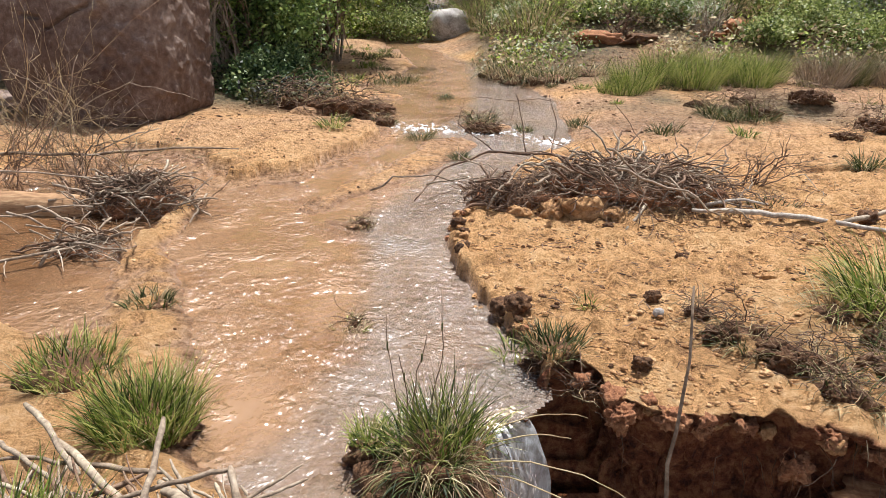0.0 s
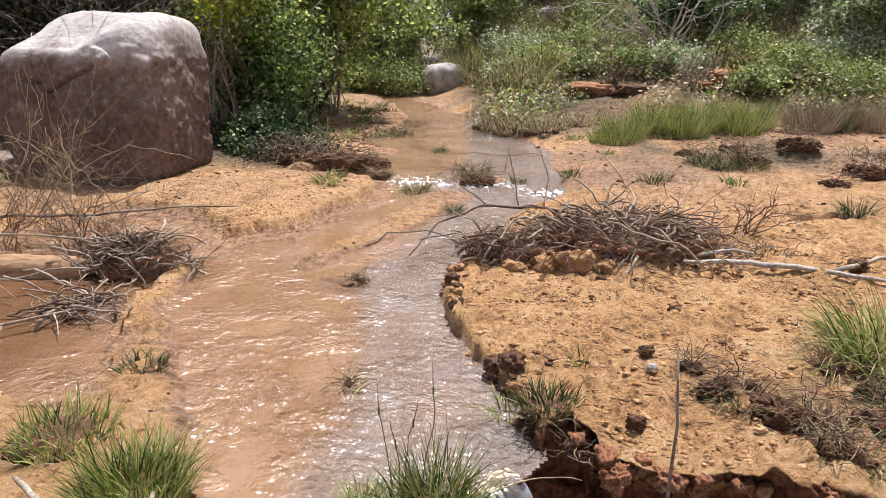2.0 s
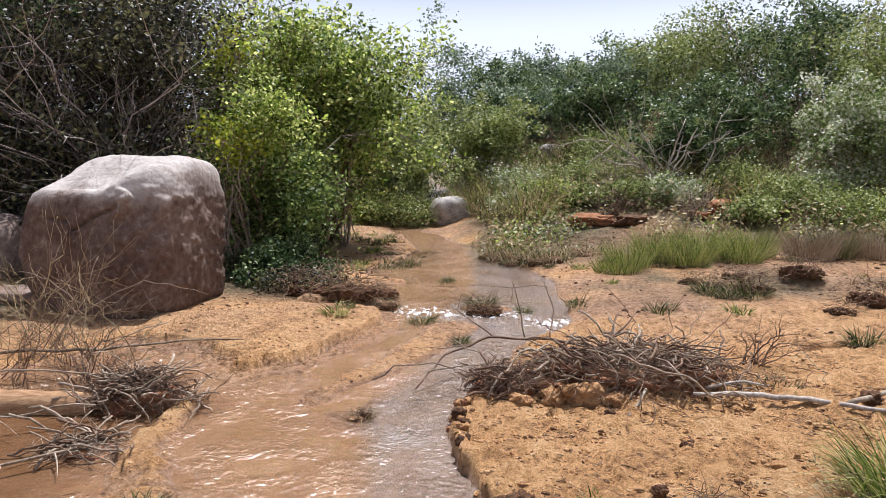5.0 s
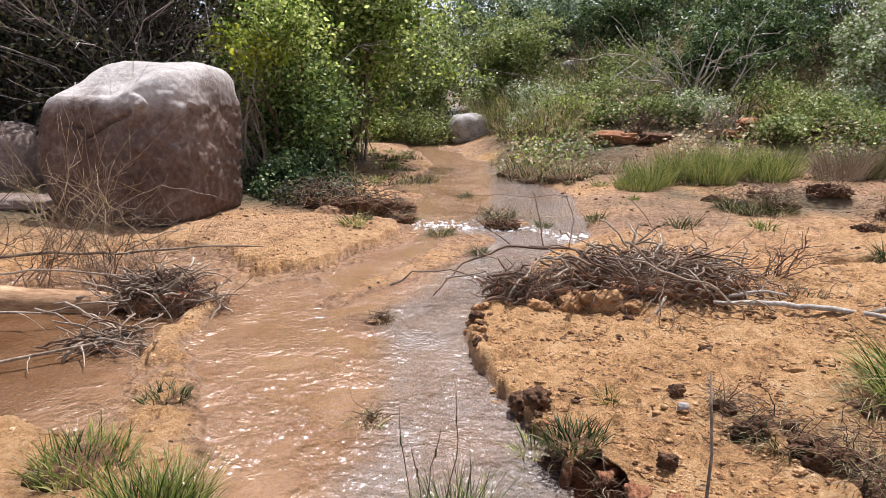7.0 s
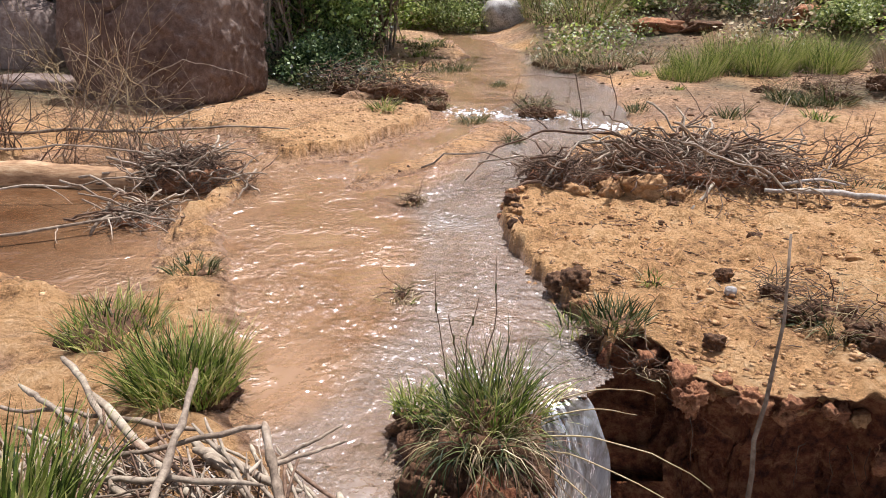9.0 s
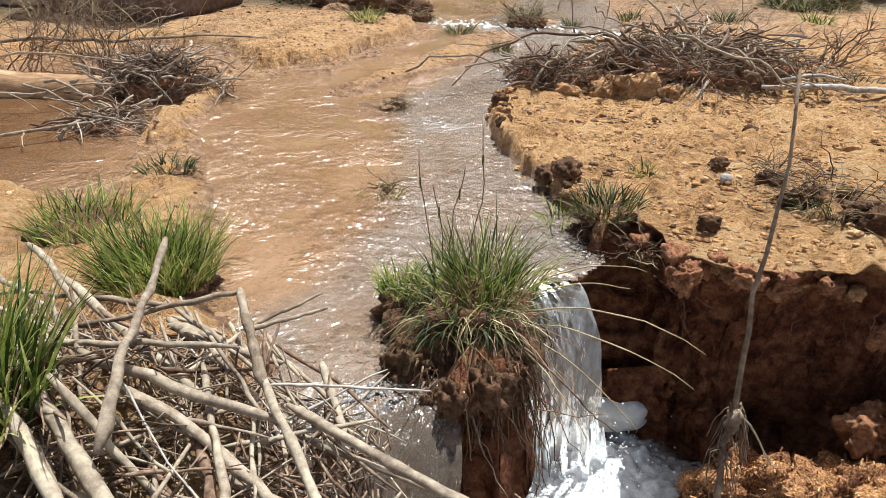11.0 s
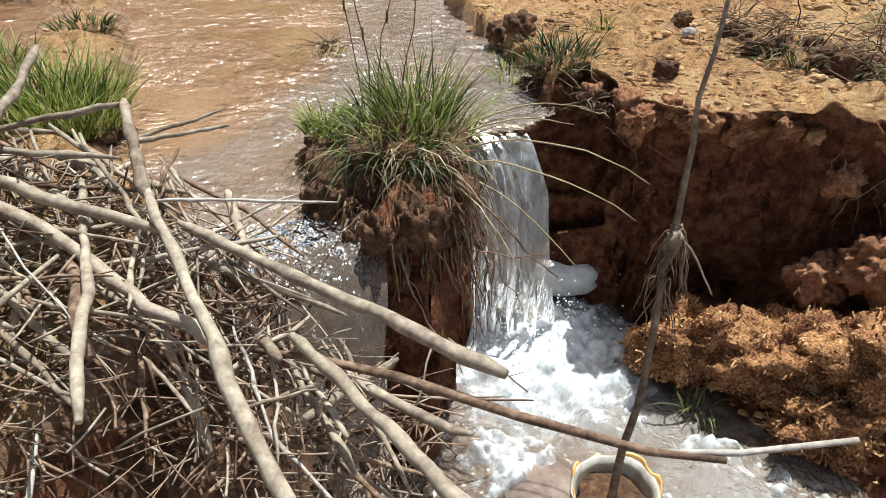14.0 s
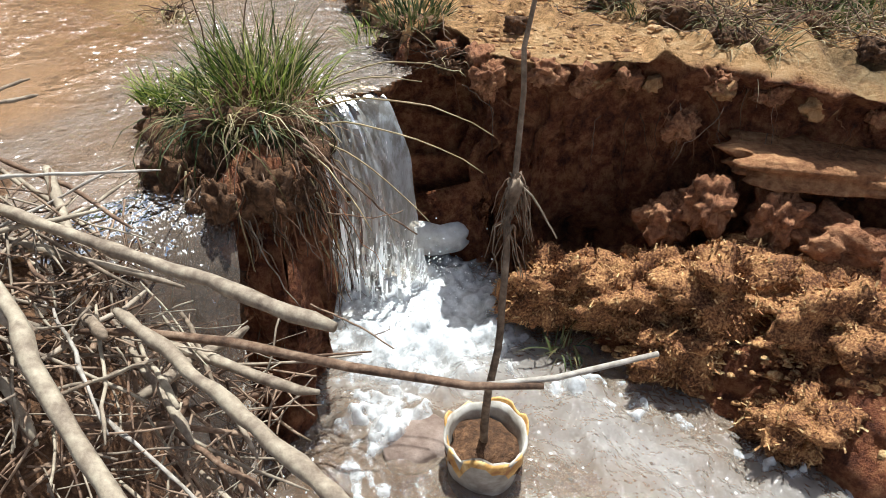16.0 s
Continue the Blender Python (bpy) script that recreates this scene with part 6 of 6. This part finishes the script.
for n in range(46):
    r = np.random.default_rng(1100 + n)
    x, y = r.uniform(-1.9, 5.5), r.uniform(6.6, 12.5)
    z = height(x, y)
    if z < stream_level(y) - 0.01:
        continue
    s = r.uniform(0.08, 0.24)
    tuft((x, y), 120, s, s * 0.7, 1200 + n, "small ragged weed on the wet sand", 0.3, [DARK_GRASS, GRASS, DARK_GRASS][n % 3], 0.6, 0.7, 0.006, "weed", "weeds on the wet sand", 0)


def tall_grass():
    """Loose tall grass between the bushes."""
    r = np.random.default_rng(1250)
    for n in range(46):
        x, y = (r.uniform(-3.0, 1.6), r.uniform(12.6, 17.5)) if n < 26 else (r.uniform(1.0, 7.5), r.uniform(13.6, 18))
        if -2.9 < x < 0.4 and y < 15.2:
            continue
        s = r.uniform(0.5, 1.1)
        tuft((x, y), 260, s, s * 0.45, 1260 + n, "tall loose wild grass among the bushes", 0.55, [GRASS, GRASS, DARK_GRASS][n % 3], 0.35, 0.4, 0.008, "wild_grass", "wild grass on the slope", 0)


tall_grass()


def green_carpet():
    """Low herbs over the whole slope."""
    r = np.random.default_rng(1300)
    x, y = r.uniform(-5, 13, 2600), 11.3 + 13 * r.random(2600) ** 1.3
    keep = (vnoise(x, y, 1.3, 70) > -0.35) & ~((x > -2.9) & (x < 0.4) & (y < 15.2)) & ~((x > 1.5) & (x < 7.5) & (y > 12.6) & (y < 13.6) & (r.random(2600) < 0.75))
    x, y = x[keep], y[keep]
    z = land(x, y)[2]
    for n, (m, label) in enumerate(((LEAF_OLIVE, "yellow-green herbs covering the slope"), (LEAF_BRIGHT, "fresh green herbs covering the slope"), (LEAF_PALE, "pale weedy herbs on the slope"), (STRAW, "dry brown weeds among the herbs"))):
        pick = np.arange(len(x)) % 4 == n
        c = np.stack([x, y, z + r.uniform(0.02, 0.3, len(x))], -1)[pick]
        v, f = leaves(c, 0.2, 36, 0.07 if n < 3 else 0.11, 1310 + n)
        piece("herb_carpet", v, f, m, label=label, kind="stuff", smooth=False, category="herbs")


green_carpet()


# ---- roots and straws ----
def pillar_lumps():
    """Lumps of root-bound earth that stand out from the pillar's flanks."""
    r = np.random.default_rng(880)
    for n in range(46):
        ang, z = r.uniform(3.0, 6.5), r.uniform(-0.55, 0.0)
        x, y = 0.02 + math.cos(ang) * r.uniform(0.12, 0.155), 1.64 + math.sin(ang) * r.uniform(0.15, 0.185)
        w = r.uniform(0.05, 0.10) * (1.0 if z < -0.2 else 1.2)
        stone("soil_clod", (x, y, z), (w, w * 0.8, w * r.uniform(0.9, 1.6)), 860 + n, RED_SOIL if z < -0.28 and math.cos(ang) > -0.2 else DARK_SOIL, "root-bound lump of earth on the pillar", "soil clod", r.uniform(0, 360), rough=0.6, fine=0.45, group="earth lumps on the pillar")


pillar_lumps()


def hanging_roots():
    r = np.random.default_rng(900)
    body = thing("root_fringe", "thin roots hanging down the red earth pillar", "roots", (0.1, 1.66, 0.0))
    off = np.array(body.location)
    for n in range(130):
        ang = r.uniform(2.9, 6.6)
        a = np.array([0.05 + math.cos(ang) * 0.17, 1.70 + math.sin(ang) * 0.22, r.uniform(-0.08, 0.06)])
        size = r.uniform(0.12, 0.45)
        b = a + np.array([r.normal(0, 0.06) + 0.05 * math.cos(ang), -0.04 + r.normal(0, 0.02), -size])
        stick("root", bent(a - off, b - off, 0.03, 0.09, 9, r), [0.0028, 0.001], [BROWN_WOOD, BROWN_WOOD, DARK_SOIL, RED_SOIL, BARK, STRAW][r.integers(6)], body, sides=4)
    for n in range(110):
        ang = r.uniform(-2.6, 0.5)
        a = np.array([0.04 + math.cos(ang) * 0.17, 1.72 + math.sin(ang) * 0.19, r.uniform(-0.12, 0.04)])
        b = a + np.array([r.normal(0.02, 0.03), r.normal(-0.03, 0.03), -r.uniform(0.05, 0.2)])
        stick("fibre", bent(a - off, b - off, 0.12, 0.16, 8, r), [0.0016, 0.0008], [BARK, BROWN_WOOD, RED_SOIL][n % 3], body, sides=4)
    body = thing("straws", "long dry straws reaching out over the fall", "dry grass", (0.2, 1.8, 0.05))
    off = np.array(body.location)
    for a, b, sag in [((0.2, 1.75, 0.1), (0.66, 1.60, 0.10), 0.12), ((0.2, 1.74, 0.06), (0.63, 1.545, 0.03), 0.1), ((0.2, 1.72, 0.04), (0.5, 1.5, -0.08), 0.1), ((0.15, 1.72, 0.02), (0.36, 1.42, -0.05), 0.15), ((0.05, 1.66, 0.1), (-0.02, 1.5, -0.18), 0.15), ((0.1, 1.64, 0.08), (0.05, 1.5, -0.3), 0.12), ((0.25, 1.9, 0.12), (0.58, 2.0, 0.12), 0.1), ((0.2, 1.8, 0.12), (0.5, 1.85, 0.14), 0.1)]:
        stick("straw", bent(np.array(a) - off, np.array(b) - off, sag, 0.02, 10, r), [0.003, 0.0014], STRAW, body, sides=5)
    body = thing("root_fringe", "roots dangling from the gully's lip", "roots", (1.1, 2.2, 0.05))
    off = np.array(body.location)
    for n in range(22):
        t = r.random()
        x = 0.6 + 1.2 * t
        y = float(np.interp(x, [0.6, 0.76, 0.96, 1.18, 1.4, 1.62, 1.88], [2.38, 2.11, 2.08, 2.08, 2.04, 1.94, 1.8]))
        a = np.array([x, y - 0.01, r.uniform(-0.08, 0.08)])
        b = a + np.array([r.normal(0, 0.06), -0.03 + r.normal(0, 0.02), -r.uniform(0.05, 0.25)])
        stick("root", bent(a - off, b - off, 0.05, 0.12, 8, r), [0.0022, 0.001], [BROWN_WOOD, RED_SOIL, DARK_SOIL][n % 3], body, sides=4)


hanging_roots()


def root_clumps():
    """Washed-out clumps of dark roots and turf at the gully's edge."""
    for n, (x, y, w) in enumerate([(1.30, 2.66, 0.27), (1.52, 2.42, 0.30), (1.82, 2.34, 0.28), (1.22, 2.86, 0.16), (2.05, 2.62, 0.24), (0.46, 2.5, 0.16), (0.62, 2.32, 0.14), (-0.62, 4.2, 0.11), (-0.40, 2.80, 0.08), (1.55, 2.2, 0.2), (1.98, 2.08, 0.22), (2.3, 2.3, 0.26),
                                 (3.45, 7.75, 0.5), (4.56, 9.05, 0.6), (4.46, 6.98, 0.55), (3.88, 6.66, 0.32), (3.16, 8.2, 0.4), (-0.93, 7.5, 0.3), (0.19, 7.33, 0.45), (-1.5, 7.7, 0.75), (-2.1, 8.0, 0.7), (-1.25, 8.15, 0.5), (3.0, 8.6, 0.35), (3.7, 8.9, 0.4), (-1.1, 8.3, 0.3)]):
        r = np.random.default_rng(1400 + n)
        z = max(height(x, y), float(stream_level(y)) - 0.005)
        body = thing("root_clump", "dark washed-out clump of grass roots and earth", "root clump", (x, y, z), "root clumps by the gully" if y < 4 else "root clumps along the stream")
        big = 0.55 if w > 0.31 else 0.72
        for k in range(7 if big > 0.6 else 9):
            v, f = lump((w * big * r.uniform(0.35, 0.7), w * big * r.uniform(0.3, 0.5), w * big * r.uniform(0.25, 0.5)), 1410 + 5 * n + k, rough=0.6, fine=0.4, subdiv=4)
            piece("earth", v + np.array([r.normal(0, w * 0.2), r.normal(0, w * 0.13), w * 0.08]), f, DARK_SOIL, body)
        pale, dark = [], []
        for k in range(int(260 * min(w, 0.4))):
            a = np.array([r.normal(0, w * 0.28), r.normal(0, w * 0.18), r.uniform(0.02, w * 0.5)])
            d = r.normal(0, 1, 3) * [1, 0.8, 0.45]
            b = a + d / np.linalg.norm(d) * r.uniform(0.06, 0.2) * max(1, w * 3)
            b[2] = max(b[2], 0.004)
            (pale if k % 4 == 0 else dark).append(tube(bent(a, b, 0.06, 0.14, 7, r), [r.uniform(0.0014, 0.003) * max(1, w * 3), 0.001 * max(1, w * 3)], 4))
        piece("roots", *joined(dark), BROWN_WOOD, body, kind="stuff")
        piece("dry_roots", *joined(pale), STRAW, body, kind="stuff")


root_clumps()


def litter():
    """Twigs, crumbs and gravel on the sand."""
    r = np.random.default_rng(950)
    bits, crumbs = [], []
    x, y = r.uniform(0.2, 3.2, 900), r.uniform(2.3, 5.2, 900)
    z = land(x, y)[2]
    for x, y, z in np.stack([x, y, z], -1)[(inside_by(GULLY, x, y) < -0.06) & (z > stream_level(y) + 0.05)]:
        ang, size = r.uniform(0, 6.28), r.uniform(0.02, 0.09)
        d = np.array([math.cos(ang), math.sin(ang), r.normal(0, 0.15)]) * size / 2
        c = np.array([x, y, z + 0.006])
        bits.append(tube(bent(c - d, c + d, 0, 0.12, 5, r), [r.uniform(0.0012, 0.003)], 4))
    piece("twig_litter", *joined(bits), BROWN_WOOD, label="small dead twigs strewn over the sand bank", kind="stuff", category="twigs")
    base, tri = lump((1, 0.8, 0.55), 951, rough=0.7, fine=0.5, subdiv=1)
    x = np.concatenate([r.uniform(0.1, 3.2, 6500), r.uniform(-3.0, 0.0, 3400)])
    y = np.concatenate([2.1 + 3.9 * r.random(6500) ** 1.2, r.uniform(2.4, 7.2, 3400)])
    z = land(x, y)[2]
    for x, y, z in np.stack([x, y, z], -1)[(inside_by(GULLY, x, y) < -0.03) & (z > stream_level(y) - 0.012)]:
        s = r.choice([0.009, 0.015, 0.026], p=[0.58, 0.33, 0.09])
        crumbs.append((base * s * r.uniform(0.7, 1.3, 3) + np.array([x, y, z + s * 0.2]), tri))
    x, y = np.concatenate([r.uniform(-3.2, 6.5, 3200), r.uniform(0.3, 3.0, 900)]), np.concatenate([4.6 + 8.5 * r.random(3200), r.uniform(2.3, 4.6, 900)])
    z = land(x, y)[2]
    dark = []
    for x, y, z in np.stack([x, y, z], -1)[(z > stream_level(y) - 0.005) & (vnoise(x, y, 0.8, 71) + 0.5 * vnoise(x, y, 0.25, 72) > -0.1) & (inside_by(GULLY, x, y) < -0.05)]:
        s = r.choice([0.012, 0.022, 0.04], p=[0.5, 0.35, 0.15]) * (0.6 if y < 4.6 else 0.75 + 0.08 * (y - 4.6))
        dark.append((base * s * r.uniform(0.6, 1.5, 3) + np.array([x, y, z + s * 0.15]), tri))
    piece("dark_litter", *joined(dark), DARK_SOIL, smooth=False, label="scattered dark bits of rotten wood and earth", kind="stuff", category="litter")
    x, y = r.uniform(0.85, 2.3, 5000), r.uniform(1.0, 2.2, 5000)
    px, py, z, v = land(x, y)
    keep = (inside_by(GULLY, x, y) > 0.2) & (z > -0.74)
    slope_bits = []
    for x, y, z in np.stack([x, y, z], -1)[keep]:
        s = r.choice([0.012, 0.02, 0.035], p=[0.55, 0.35, 0.1])
        slope_bits.append((base * s * r.uniform(0.7, 1.3, 3) + np.array([x, y, z + s * 0.15]), tri))
    piece("earth_crumbs", *joined(slope_bits), MOSS, label="crumbly red-brown earth on the gully's slope", kind="stuff", category="earth")
    piece("gravel", *joined(crumbs), SAND_SOIL, smooth=False, label="orange gravel and crumbs of earth on the sand", kind="stuff", category="gravel")


litter()
